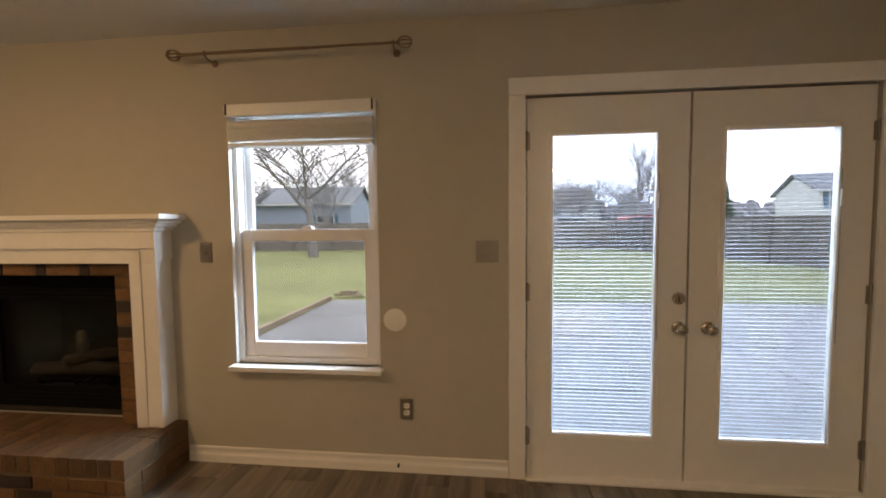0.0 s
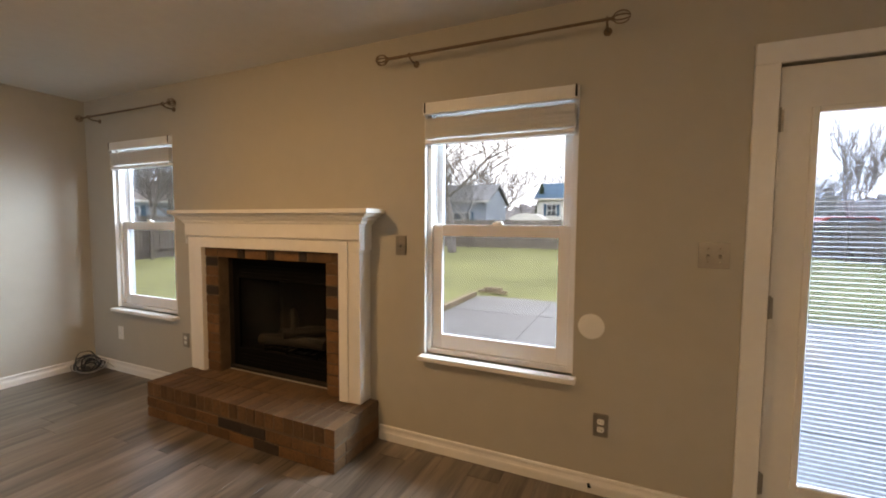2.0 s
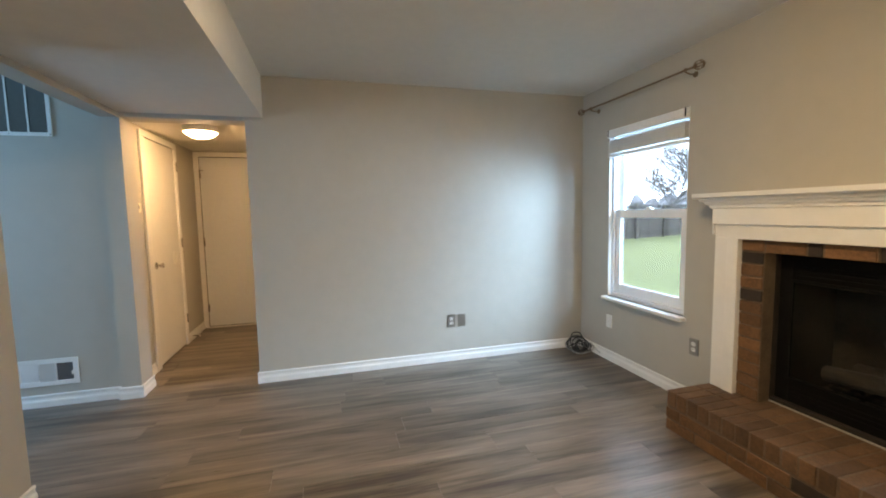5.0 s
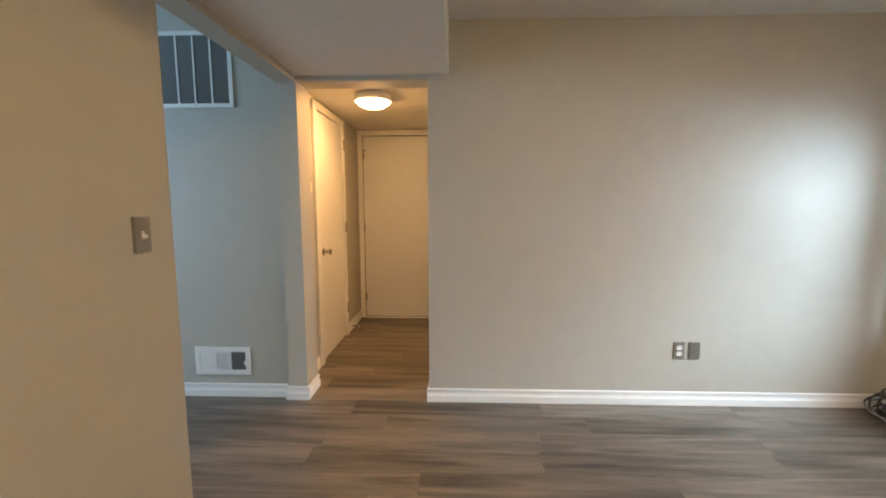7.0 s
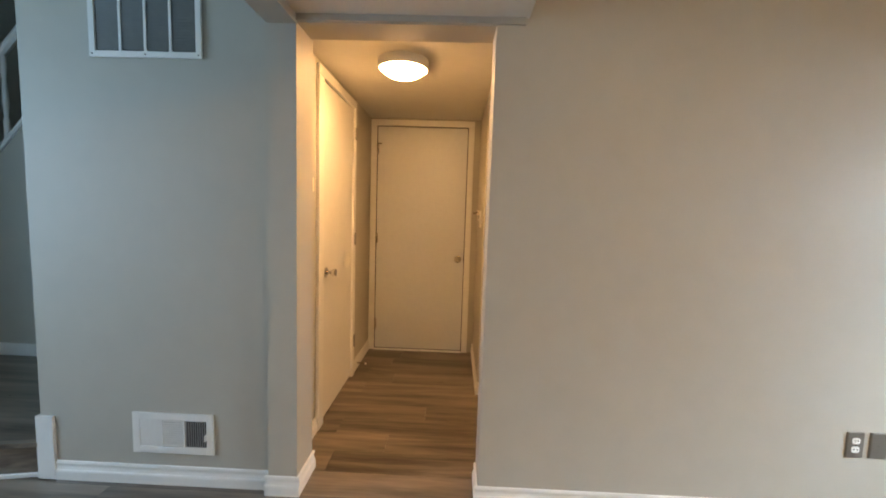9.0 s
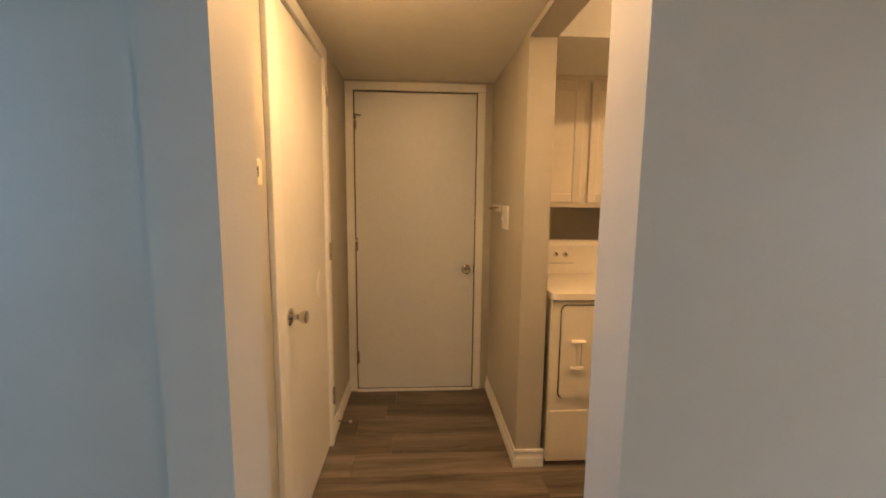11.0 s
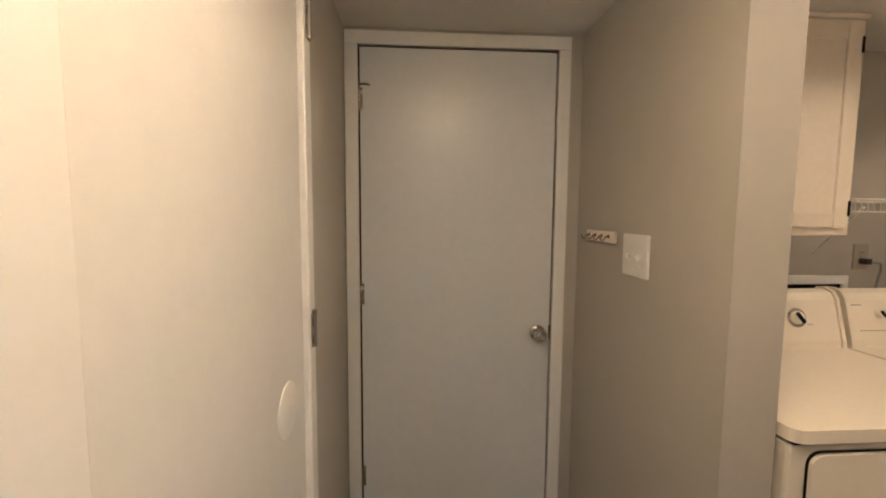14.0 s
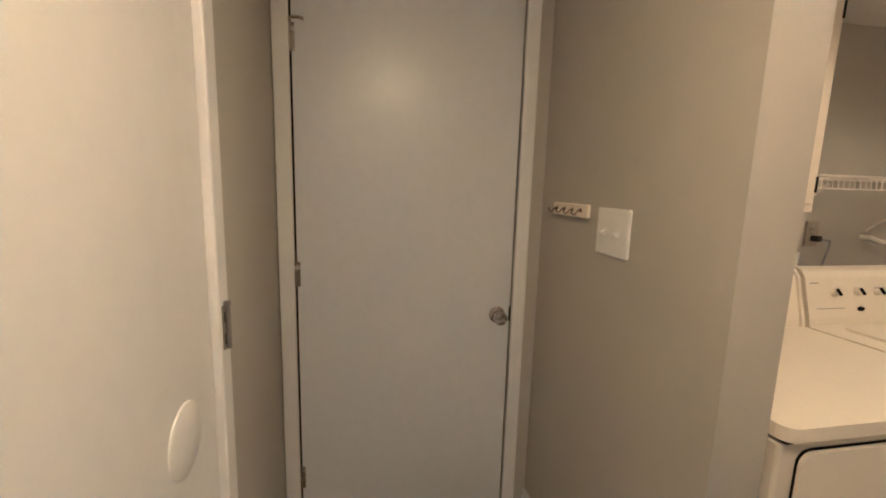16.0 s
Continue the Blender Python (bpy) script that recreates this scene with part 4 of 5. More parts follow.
# ---- ceiling lamps ----
def dome_lamp(label, x, y, z, r, lit, rim=0.051):
    d = thing("ceiling_lamp", label, "ceiling lamp", (x, y, z))
    part("base", lathe([(0, 0), (r * 1.02, 0), (r * 1.05, -0.012), (r * 1.05, 0.005 - rim), (r * 1.03, -rim), (r * 0.985, -rim), (r * 0.98, -0.036), (0, -0.036)], 40), SLAT, d, "white metal rim", True)
    part("diffuser", lathe([(0, -0.038), (r * 0.97, -0.038), (r * 0.93, -0.052), (r * 0.8, -0.071), (r * 0.58, -0.087), (r * 0.3, -0.096), (0, -0.099)], 40), lit, d, "glowing opal glass bowl", True)


dome_lamp("lit opal glass lamp on the hallway ceiling", -0.57, -3.44, 2.14, 0.132, HALLGLOW)
dome_lamp("lit opal glass lamp on the family room ceiling", 2.45, -1.72, H, 0.17, ROOMGLOW, 0.038)
dome_lamp("lit opal glass lamp on the laundry ceiling", -0.62, -1.92, 2.40, 0.14, LAUNDRYGLOW)
# Added lamp, always out of view, to fill the north wall and floor.
dome_lamp("unseen fill lamp added under the dropped ceiling", 5.7, -3.33, 2.115, 0.15, FILLGLOW)

# ---- laundry ----
def machine(name, label, category, y0, y1):
    m = thing(name, label, category, (-1.12, (y0 + y1) / 2, 0))
    a = (y1 - y0) / 2
    part("body", box(-0.66, -0.012, -a, a, 0.02, 0.875, 0.008), ENAMEL, m)
    part("top", prism(round_rect(-0.665, 0.006, -a - 0.004, a + 0.004, 0.03, 4), "z", 0.883, 0.915), ENAMEL, m, "almond enamel top")
    part("top_gap", box(-0.655, -0.006, -a + 0.006, a - 0.006, 0.875, 0.883), DARK, m)
    con = [(-0.665, 0.915), (-0.545, 0.915), (-0.548, 0.94), (-0.585, 1.085), (-0.6, 1.108), (-0.625, 1.118), (-0.655, 1.116), (-0.668, 1.1)]
    part("console", prism([(u, v) for u, v in con], "y", -a + 0.012, a - 0.012), ENAMEL, m, "slanted control console")
    for s in (-1, 1):
        e = sorted((s * (a - 0.012), s * (a + 0.001)))
        part("console_end", prism([(-0.672, 0.915), (-0.535, 0.915), (-0.54, 0.945), (-0.578, 1.09), (-0.596, 1.115), (-0.625, 1.126), (-0.66, 1.123), (-0.674, 1.1)], "y", *e), ENAMEL, m)
    for y in (-a + 0.05, a - 0.05):
        for x in (-0.6, -0.06):
            part("foot", lathe([(0, 0), (0.02, 0), (0.02, 0.012), (0.008, 0.02), (0, 0.02)], 12, Matrix.Translation((x, y, 0))), RUBBER, m)
    return m, a


def console_pose(y, v):
    """On the slanted console: y along it, v metres up the slope."""
    return Matrix.Translation((-0.5485 - 0.2474 * v + 0.001, y, 0.94 + 0.9689 * v)) @ Matrix.Rotation(radians(75.7), 4, "Y")


def dial(parent, y, v, r, ring):
    if ring:
        part("dial_ring", lathe([(0, 0), (r * 1.5, 0), (r * 1.45, 0.003), (0, 0.003)], 28, console_pose(y, v)), CHROME, parent, "chrome dial ring", True)
    k = part("control_knob", lathe([(0, 0), (r, 0), (r * 0.95, 0.012), (r * 0.8, 0.016), (0, 0.016)], 24, console_pose(y, v)), ENAMEL, parent, "", True)
    bm = box(-r * 0.9, r * 0.9, -r * 0.22, r * 0.22, 0.016, 0.024, 0.001)
    bmesh.ops.transform(bm, matrix=console_pose(y, v) @ Matrix.Rotation(radians(35), 4, "Z"), verts=bm.verts)
    part("grip", bm, DARK, k, "dark pointer grip")


def console_bar(parent, y0, y1, v, h, material, name="printed_line"):
    bm = box(-h / 2, h / 2, y0, y1, 0.0002, 0.0009)
    bmesh.ops.transform(bm, matrix=console_pose(0, v), verts=bm.verts)
    part(name, bm, material, parent)


dryer, da = machine("dryer", "almond front-loading clothes dryer with slanted console", "dryer", -2.767, -2.047)
dm = bmesh.new()
put_prism(dm, round_rect(-da + 0.05, da - 0.068, 0.372, 0.852, 0.03), "x", -0.014, 0.0)
door = part("dryer_door", dm, ENAMEL, dryer, "almond dryer door")
part("door_gap", prism(round_rect(-da + 0.045, da - 0.063, 0.367, 0.857, 0.032), "x", -0.0125, -0.0095), DARK, dryer)
part("door_handle", boxes((0.0, 0.028, -da + 0.1, -da + 0.17, 0.668, 0.678, 0.003), (0.0, 0.02, -da + 0.1, -da + 0.165, 0.532, 0.542, 0.003), (0.0, 0.009, -da + 0.127, -da + 0.15, 0.542, 0.668, 0.002)), ENAMEL, door, "raised I-shaped handle")
part("handle_recess", box(0.0, 0.0012, -da + 0.15, -da + 0.157, 0.545, 0.665), GREYPAD, door)
for z in (0.42, 0.78):
    part("door_hinge", box(-0.004, 0.006, da - 0.07, da - 0.06, z - 0.022, z + 0.022, 0.002), NICKEL, dryer)
part("lower_panel", box(-0.012, -0.002, -da + 0.006, da - 0.006, 0.03, 0.305, 0.005), ENAMEL, dryer)
dial(dryer, 0.187, 0.085, 0.024, True)
for y in (-0.16, -0.1):
    dial(dryer, y, 0.095, 0.014, False)
console_bar(dryer, -0.26, -0.05, 0.04, 0.004, GREYCORD)
console_bar(dryer, 0.1, 0.13, 0.105, 0.003, GREYCORD)
console_bar(dryer, 0.225, 0.25, 0.06, 0.003, GREYCORD)

washer, wa = machine("washing_machine", "almond top-loading washing machine with three knobs", "washer", -2.025, -1.31)
part("lid", prism(round_rect(-0.5, -0.03, -wa + 0.09, wa - 0.09, 0.03, 4), "z", 0.915, 0.925), ENAMEL, washer, "almond lid")
for y in (-0.225, -0.115, -0.02):
    dial(washer, y, 0.095, 0.016, False)
dial(washer, 0.16, 0.085, 0.03, True)
console_bar(washer, -0.31, -0.18, 0.035, 0.003, GREYCORD)
console_bar(washer, -0.33, -0.29, 0.13, 0.004, GREYCORD)
badge = lathe([(0, 0), (0.018, 0), (0.017, 0.002), (0, 0.002)], 24)
bmesh.ops.transform(badge, matrix=console_pose(-0.105, 0.03) @ Matrix.Diagonal((0.5, 1, 1, 1)), verts=badge.verts)
part("badge", badge, DARK, washer, "dark oval badge")

cab = thing("wall_cabinet", "cream painted two-door wall cabinet over the dryer", "cabinet", (-1.72, -2.403, 1.325))
part("body", box(-0.3, 0.0, -0.39, 0.39, 0, 0.772, 0.003), CABINET, cab)
part("crown", box(-0.3, 0.012, -0.39, 0.396, 0.772, 0.79, 0.004), CABINET, cab)
for y0, y1, edge in ((-0.365, -0.022, -1), (0.022, 0.365, 1)):
    dr = part("cabinet_door", boxes((0.0, 0.018, y0, y0 + 0.055, 0.03, 0.752, 0.004), (0.0, 0.018, y1 - 0.055, y1, 0.03, 0.752, 0.004), (0.0, 0.018, y0 + 0.055, y1 - 0.055, 0.03, 0.085, 0.004), (0.0, 0.018, y0 + 0.055, y1 - 0.055, 0.697, 0.752, 0.004)), CABINET, cab)
    part("door_panel", box(0.0, 0.011, y0 + 0.05, y1 - 0.05, 0.08, 0.702, 0.003), CABINET, dr)
    for z in (0.1, 0.68):
        y = y1 if edge > 0 else y0
        part("hinge", box(0.002, 0.02, y - 0.004, y + 0.006, z - 0.028, z + 0.028, 0.001), DARK, dr, "dark cabinet hinge")

shelf = thing("wire_shelf", "white coated wire shelf with brackets on the laundry wall", "wire shelf", (-2.02, -2.005, 1.44))
SW = shade("white_wire", (0.78, 0.74, 0.66), 0.4, var=0.03, bump=0.0)
L = 1.02
for x, z in ((0.01, 0.018), (0.15, 0.016), (0.295, 0.02), (0.3, -0.026)):
    part("rail", tube([(x, 0.0, z), (x, L, z)], 0.003, 6), SW, shelf)
wire = finish(tube([(0.004, 0, 0.021), (0.297, 0, 0.023), (0.3, 0, 0.018), (0.302, 0, -0.026)], 0.0016, 5), "wire", SW)
for k in range(int(L / 0.0254)):
    w = new("wire", wire)
    w.parent = shelf
    w.matrix_basis = pose(0, 0.012 + 0.0254 * k, 0)
for y in (0.07, 0.62):
    part("bracket", tube([(0.004, y + 0.09, -0.21), (0.28, y, -0.01)], 0.005, 8), SW, shelf, "diagonal shelf bracket")

wbox = thing("washer_supply_box", "white recessed washer supply box on the wall", "supply box", (-2.02, -1.825, 1.0))
part("box_frame", boxes((0.0, 0.012, -0.16, 0.16, 0.09, 0.13, 0.003), (0.0, 0.012, -0.16, -0.13, -0.1, 0.09, 0.003), (0.0, 0.012, 0.13, 0.16, -0.1, 0.09, 0.003), (0.0, 0.012, -0.13, 0.13, -0.1, -0.06, 0.003)), PLATE, wbox)
# No hollow here: a flat black sheet paints the shade inside the box.
part("recess", box(0.001, 0.003, -0.13, 0.13, -0.06, 0.09), DARK, wbox, "flat black sheet painting the shade of a recess")

plate("taupe outlet plate with a black plug in it", (-2.02, -1.61, 1.215), 90, 1, "outlet", TAUPE, TAUPE)
plug = thing("power_cord", "black plug and grey cord hanging from an outlet", "power cord", (-2.0085, -1.61, 1.195))
part("plug", box(0.0, 0.032, -0.014, 0.016, -0.012, 0.014, 0.004), RUBBER, plug)
part("cord", tube([(0.03, 0.012, 0.0), (0.045, 0.04, -0.005), (0.03, 0.06, -0.04), (0.014, 0.062, -0.12), (0.012, 0.06, -0.19)], 0.005, 8), GREYCORD, plug, "grey power cord", True)
solid("water_valve", tube([(0, 0, 0), (0.04, 0, 0), (0.05, 0.02, -0.01), (0.05, 0.06, -0.02)], 0.012, 10), SW, "pale water valve on the laundry wall", "valve", smooth=True, at=(-2.02, -1.315, 1.2))

# ---- cables in the corner ----
coil = thing("cable_bundle", "tangled black and grey cables coiled in the corner", "cables", (0.13, -0.13, 0.0))
for i in range(11):
    pts = []
    r, tilt, ph = random.uniform(0.045, 0.125), random.uniform(8, 82), random.uniform(0, 6.28)
    m = Matrix.Translation((random.uniform(-0.02, 0.05), random.uniform(-0.02, 0.04), r * math.sin(radians(tilt)) + 0.008)) @ Matrix.Rotation(random.uniform(0, 3.1), 4, "Z") @ Matrix.Rotation(radians(tilt), 4, "X")
    for k in range(28):
        u = 2 * math.pi * k / 28
        pts.append(m @ Vector(((r * (1.2 + 0.1 * math.sin(3 * u + ph))) * math.cos(u), r * math.sin(u), 0.006 * math.sin(5 * u + ph))))
    part("cable_loop", tube(pts, 0.0055 if i % 4 else 0.004, 6, True), RUBBER if i % 4 else GREYCORD, coil, "", True)
part("adapter", box(-0.05, 0.01, -0.03, 0.02, 0.0, 0.035, 0.006), RUBBER, coil, "black power adapter")
part("lead", tube([(0.05, 0.02, 0.12), (0.11, 0.08, 0.09), (0.16, 0.105, 0.05), (0.2, 0.112, 0.03)], 0.004, 6), GREYCORD, coil, "", True)

# ---- stairs ----
stairs = thing("staircase", "dark plank stairs with white risers and balusters", "staircase", (-0.035, -5.045, 0))
part("tread", prism([(-1.5, -1.6), (-1.5, 0.0), (0.0, 0.0), (0.34, -1.6)], "z", 0.155, 0.18), PLANK, stairs)
part("riser", prism([(-1.5, -1.59), (-1.5, -0.003), (-0.02, -0.003), (0.32, -1.59)], "z", 0.0, 0.155), PLANK, stairs)
part("nosing", prism([(-0.02, 0.004), (0.012, 0.004), (0.352, -1.6), (0.32, -1.6)], "z", 0.158, 0.1815), PLANK, stairs)
part("shoe_trim", prism([(-0.02, 0.0), (-0.005, 0.0), (0.335, -1.59), (0.32, -1.59)], "z", 0.0, 0.016), TRIM, stairs)
knee = part("knee_wall", prism([(-1.5, 0.18), (0.07, 0.18), (0.07, 3.1), (-1.5, 1.36)], "x", -1.12, -1.02), PAINT, stairs, "greige sloped knee wall")
part("base_trim", box(-1.02, -1.006, -1.6, -0.003, 0.18, 0.27, 0.003), TRIM, stairs)
def rail_z(y):
    return 2.46 + 1.1 * (y + 0.4)
part("lower_rail", tube([(-1.07, -1.45, rail_z(-1.45) + 0.2), (-1.07, -0.03, rail_z(-0.03) + 0.2)], 0.022, 8), TRIM, stairs)
part("handrail", tube([(-1.07, -1.45, rail_z(-1.45) + 0.8), (-1.07, -0.46, rail_z(-0.46) + 0.8)], 0.03, 10), TRIM, stairs, "white handrail")
for i in range(7):
    y = -1.4 + i * 0.145
    z = rail_z(y) + 0.2
    part("baluster", lathe([(0.018, 0), (0.018, 0.14), (0.012, 0.16), (0.02, 0.26), (0.012, 0.42), (0.02, 0.5), (0.018, 0.54), (0.018, 0.6)], 10, Matrix.Translation((-1.07, y, z))), TRIM, stairs, "turned white baluster", True)
sw = thing("window_3", "white framed stair hall window", "window", (1.25, -6.64, 0.9), kind="structure")
part("window_frame", boxes((-0.75, -0.69, -0.04, 0.04, 0, 1.3), (0.69, 0.75, -0.04, 0.04, 0, 1.3), (-0.69, 0.69, -0.04, 0.04, 0, 0.06), (-0.69, 0.69, -0.04, 0.04, 1.24, 1.3), (-0.02, 0.02, -0.03, 0.03, 0.06, 1.24)), VINYL, sw)
for x in (-0.355, 0.355):
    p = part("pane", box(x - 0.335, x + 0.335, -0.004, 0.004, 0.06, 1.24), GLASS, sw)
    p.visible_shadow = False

# ---- outdoors ----
GZ = -0.16
setting("ground", boxes((-300, 300, 0.14, 400, GZ - 0.5, GZ), (-300, 300, -400, -6.75, GZ - 0.5, GZ)), GRASS, "mown winter lawn, green and straw", "lawn")
patio = thing("patio", "damp grey concrete patio slabs by the house", "patio", (6, 0.14, GZ), kind="structure")
for i in range(7):
    for j in range(4):
        x, y = -4.2 + i * 1.5, j * 1.42
        part("slab", box(x, x + 1.492, y, y + 1.412, -0.05, 0.035 + random.uniform(-0.003, 0.003)), CONCRETE, patio)
part("slab", prism([(-0.9, 3.35), (0.55, 3.2), (0.95, 5.3), (-0.9, 5.5)], "z", 0.03, 0.043), PALE, patio, "pale concrete pad")
edge = thing("garden_edging", "weathered timber edging along the patio", "edging", (1.72, 0.14, GZ))
for k in range(4):
    part("timber", box(-0.09, 0.0, k * 1.45, k * 1.45 + 1.44, 0, 0.1, 0.01), CURB, edge)
rocks = thing("brick_pile", "small low pile of old bricks on the lawn edge", "brick pile", (1.95, 6.25, GZ + 0.035))
for x, y, z, r in ((-0.2, 0, 0.03, 4), (0.02, 0.03, 0.03, -6), (0.24, -0.02, 0.03, 9), (-0.08, 0.02, 0.09, 20), (0.12, 0.01, 0.09, -15)):
    b = new("brick", finish(box(-0.1, 0.1, -0.05, 0.05, -0.03, 0.03, 0.005), "pile_brick", CURB))
    b.parent = rocks
    b.matrix_basis = pose(x, y, z, 0, 0, r)


def fence(label, x0, y0, x1, y1, h):
    d = Vector((x1 - x0, y1 - y0, 0))
    ang = math.degrees(math.atan2(d.y, d.x))
    f = thing("fence", label, "fence", (x0, y0, GZ), ang, "garden fence runs")
    n = int(d.length / 0.148)
    board = finish(box(0, 0.14, -0.01, 0.01, 0.04, h, 0.0), "board", FENCE)
    if n <= 150:
        for k in range(n):
            b = new("board", board)
            b.parent = f
            b.matrix_basis = pose(k * 0.148, random.uniform(-0.008, 0.008), random.uniform(-0.02, 0.01), 0, random.uniform(-0.5, 0.5), 0)
    else:
        bm = bmesh.new()
        for k in range(n):
            put_box(bm, k * 0.148, k * 0.148 + 0.14, -0.01, 0.01, 0.04, h + random.uniform(-0.02, 0.01))
        tagged(part("boards", bm, FENCE, f), kind="stuff")
    for z in (0.35, h - 0.35):
        part("fence_rail", box(0, d.length, -0.06, -0.012, z, z + 0.09), FENCE, f)
    for k in range(int(d.length / 2.4) + 1):
        part("post", box(k * 2.4 - 0.05, k * 2.4 + 0.05, -0.14, -0.06, 0, h + 0.05), FENCE, f)


fence("long weathered wooden board fence behind the lawn", -16.5, 21.5, 12.5, 23.0, 1.72)
fence("weathered wooden board fence beside the lawn", -10.8, 1.0, -16.5, 21.5, 1.72)
bare_tree_spots = ((-19, 12, 51), (-24, 16, 52), (-20, 20, 53), (-27, 11, 54), (-23, 9, 55))
fence("weathered wooden board fence beside the lawn", 12.5, 23.0, 15.6, 11.5, 1.72)
fence("weathered wooden board fence beside the lawn", 15.6, 11.5, 17.0, 2.0, 1.72)


def house(label, x, y, w, d, eave, ridge, wall_m, roof_m, turn=0, windows=(), chimney=None):
    h = thing("house", label, "house", (x, y, GZ), turn)
    part("wall", box(-w / 2, w / 2, 0, d, 0, eave), wall_m, h)
    gb = prism([(0, eave), (d, eave), (d / 2, ridge - 0.15)], "x", -w / 2, w / 2)
    part("gable", gb, wall_m, h)
    rf = bmesh.new()
    for a, b, c, e in ((-0.4, eave - 0.2, d / 2, ridge), (d + 0.4, eave - 0.2, d / 2, ridge)):
        put_prism(rf, [(a, b), (c, e), (c, e + 0.18), (a, b + 0.18)], "x", -w / 2 - 0.3, w / 2 + 0.3)
    roof = part("roof", rf, roof_m, h)
    part("gutter", box(-w / 2 - 0.3, w / 2 + 0.3, -0.5, -0.4, eave - 0.22, eave - 0.06), SIDING, h)
    bm = bmesh.new()
    for k in range(int(eave / 0.22)):
        put_box(bm, -w / 2 - 0.01, w / 2 + 0.01, -0.025, 0.0, k * 0.22 + 0.19, k * 0.22 + 0.22)
    part("siding_laps", bm, wall_m, h)
    for wx, wz, ww, wh in windows:
        win = part("window", box(wx - ww / 2 - 0.08, wx + ww / 2 + 0.08, -0.07, -0.02, wz - 0.08, wz + wh + 0.08), SIDING, h)
        part("pane", box(wx - ww / 2, wx - 0.03, -0.085, -0.07, wz, wz + wh / 2 - 0.03), PANE, win)
        part("pane", box(wx + 0.03, wx + ww / 2, -0.085, -0.07, wz, wz + wh / 2 - 0.03), PANE, win)
        part("pane", box(wx - ww / 2, wx - 0.03, -0.085, -0.07, wz + wh / 2 + 0.03, wz + wh), PANE, win)
        part("pane", box(wx + 0.03, wx + ww / 2, -0.085, -0.07, wz + wh / 2 + 0.03, wz + wh), PANE, win)
        for s in (-1, 1):
            part("shutter", box(wx + s * (ww / 2 + 0.25) - 0.16, wx + s * (ww / 2 + 0.25) + 0.16, -0.07, -0.02, wz - 0.08, wz + wh + 0.08), ROOF, h)
    if chimney is not None:
        part("chimney", box(chimney - 0.45, chimney + 0.45, d / 2 - 0.9, d / 2 - 0.1, 0, ridge + 0.6), wall_m, h)
    return h


house("two-storey white house with blue-grey roof and chimney", -0.2, 44, 9.0, 8, 4.35, 6.1, SIDING, ROOF, 0, ((-2.9, 2.4, 0.9, 1.2), (-2.9, 0.6, 1.2, 1.2)), 4.4)
house("blue-grey sided house with low grey roof", -10.6, 31, 8.4, 8, 3.5, 5.0, BLUESIDE, ROOFG, 4, ((2.0, 1.2, 1.4, 1.2),))
house("blue-grey sided house with brown roof", -31, 16, 12, 9, 3.2, 4.8, BLUESIDE, ROOFB, 62, ((1.0, 1.4, 1.4, 1.2),))
house("pale house with brown roof behind the side fence", 36.0, 31, 12, 8, 4.0, 5.4, SIDING, ROOFG, -14, ((-4.5, 2.6, 1.6, 1.3), (1.0, 2.6, 1.6, 1.3)))
house("pale distant house beyond the trees", 15, 62, 12, 9, 4.6, 7.0, SIDING, ROOFB, 0, ((0, 2.8, 1.2, 1.4),))
shed = thing("garden_shed", "white garden shed with curved roof behind the fence", "shed", (-2.3, 28, GZ))
part("wall", box(-1.32, 1.32, 0, 2.5, 0, 1.5), SIDING, shed)
part("roof", prism([(1.38 * math.cos(t), 1.5 + 0.8 * math.sin(t)) for t in [math.pi * i / 12 for i in range(13)]], "y", -0.1, 2.6), SIDING, shed)
part("door", box(-0.5, 0.5, -0.04, 0.0, 0.05, 1.5), SIDING, shed)
toy = thing("play_set", "bright plastic play set behind the fence", "play set", (5.3, 33, GZ))
for x in (-1.3, 0, 1.3):
    part("post", box(x - 0.06, x + 0.06, -0.06, 0.06, 0, 2.2), CURB, toy)
part("canopy", prism([(-1.3, 2.0), (0.1, 2.0), (-0.6, 2.6)], "y", -0.6, 0.6), shade("turquoise_canvas", (0.05, 0.4, 0.5), 0.6, bump=0.05), toy, "turquoise canopy")
part("beam", box(-1.3, 2.6, -0.06, 0.06, 1.75, 1.9), ORANGE, toy, "orange beam")


def car(label, x, y, turn, paint):
    c = thing("car", label, "car", (x, y, GZ), turn)
    part("body", prism([(-2.1, 0.35), (2.1, 0.35), (2.15, 0.75), (1.5, 0.95), (0.9, 1.45), (-1.0, 1.48), (-1.7, 1.0), (-2.15, 0.9)], "y", -0.85, 0.85), paint, c)
    part("side_window", prism([(-1.35, 1.02), (1.2, 1.0), (0.8, 1.38), (-0.95, 1.4)], "y", -0.86, 0.86), PANE, c)
    for wx in (-1.3, 1.3):
        for wy in (-0.82, 0.82):
            w = part("wheel", lathe([(0, -0.1), (0.33, -0.1), (0.35, 0), (0.33, 0.1), (0, 0.1)], 18, Matrix.Translation((wx, wy, 0.34)) @ Matrix.Rotation(radians(90), 4, "X")), RUBBER, c)
            part("rim", lathe([(0, -0.11), (0.2, -0.11), (0.2, 0.11), (0, 0.11)], 14, Matrix.Translation((wx, wy, 0.34)) @ Matrix.Rotation(radians(90), 4, "X")), NICKEL, w)
    return c


car("red car parked beyond the fence", 15.2, 27, 5, REDCAR).location.z += 0.55
car("silver car parked beyond the fence", 10.4, 26.5, 5, WHITECAR).location.z += 0.5
solid("street_bank", box(4, 26, 24.6, 60, GZ - 0.3, GZ + 0.52, 0.1), GRASS, "raised grassy roadside behind the fence", "bank", kind="structure")


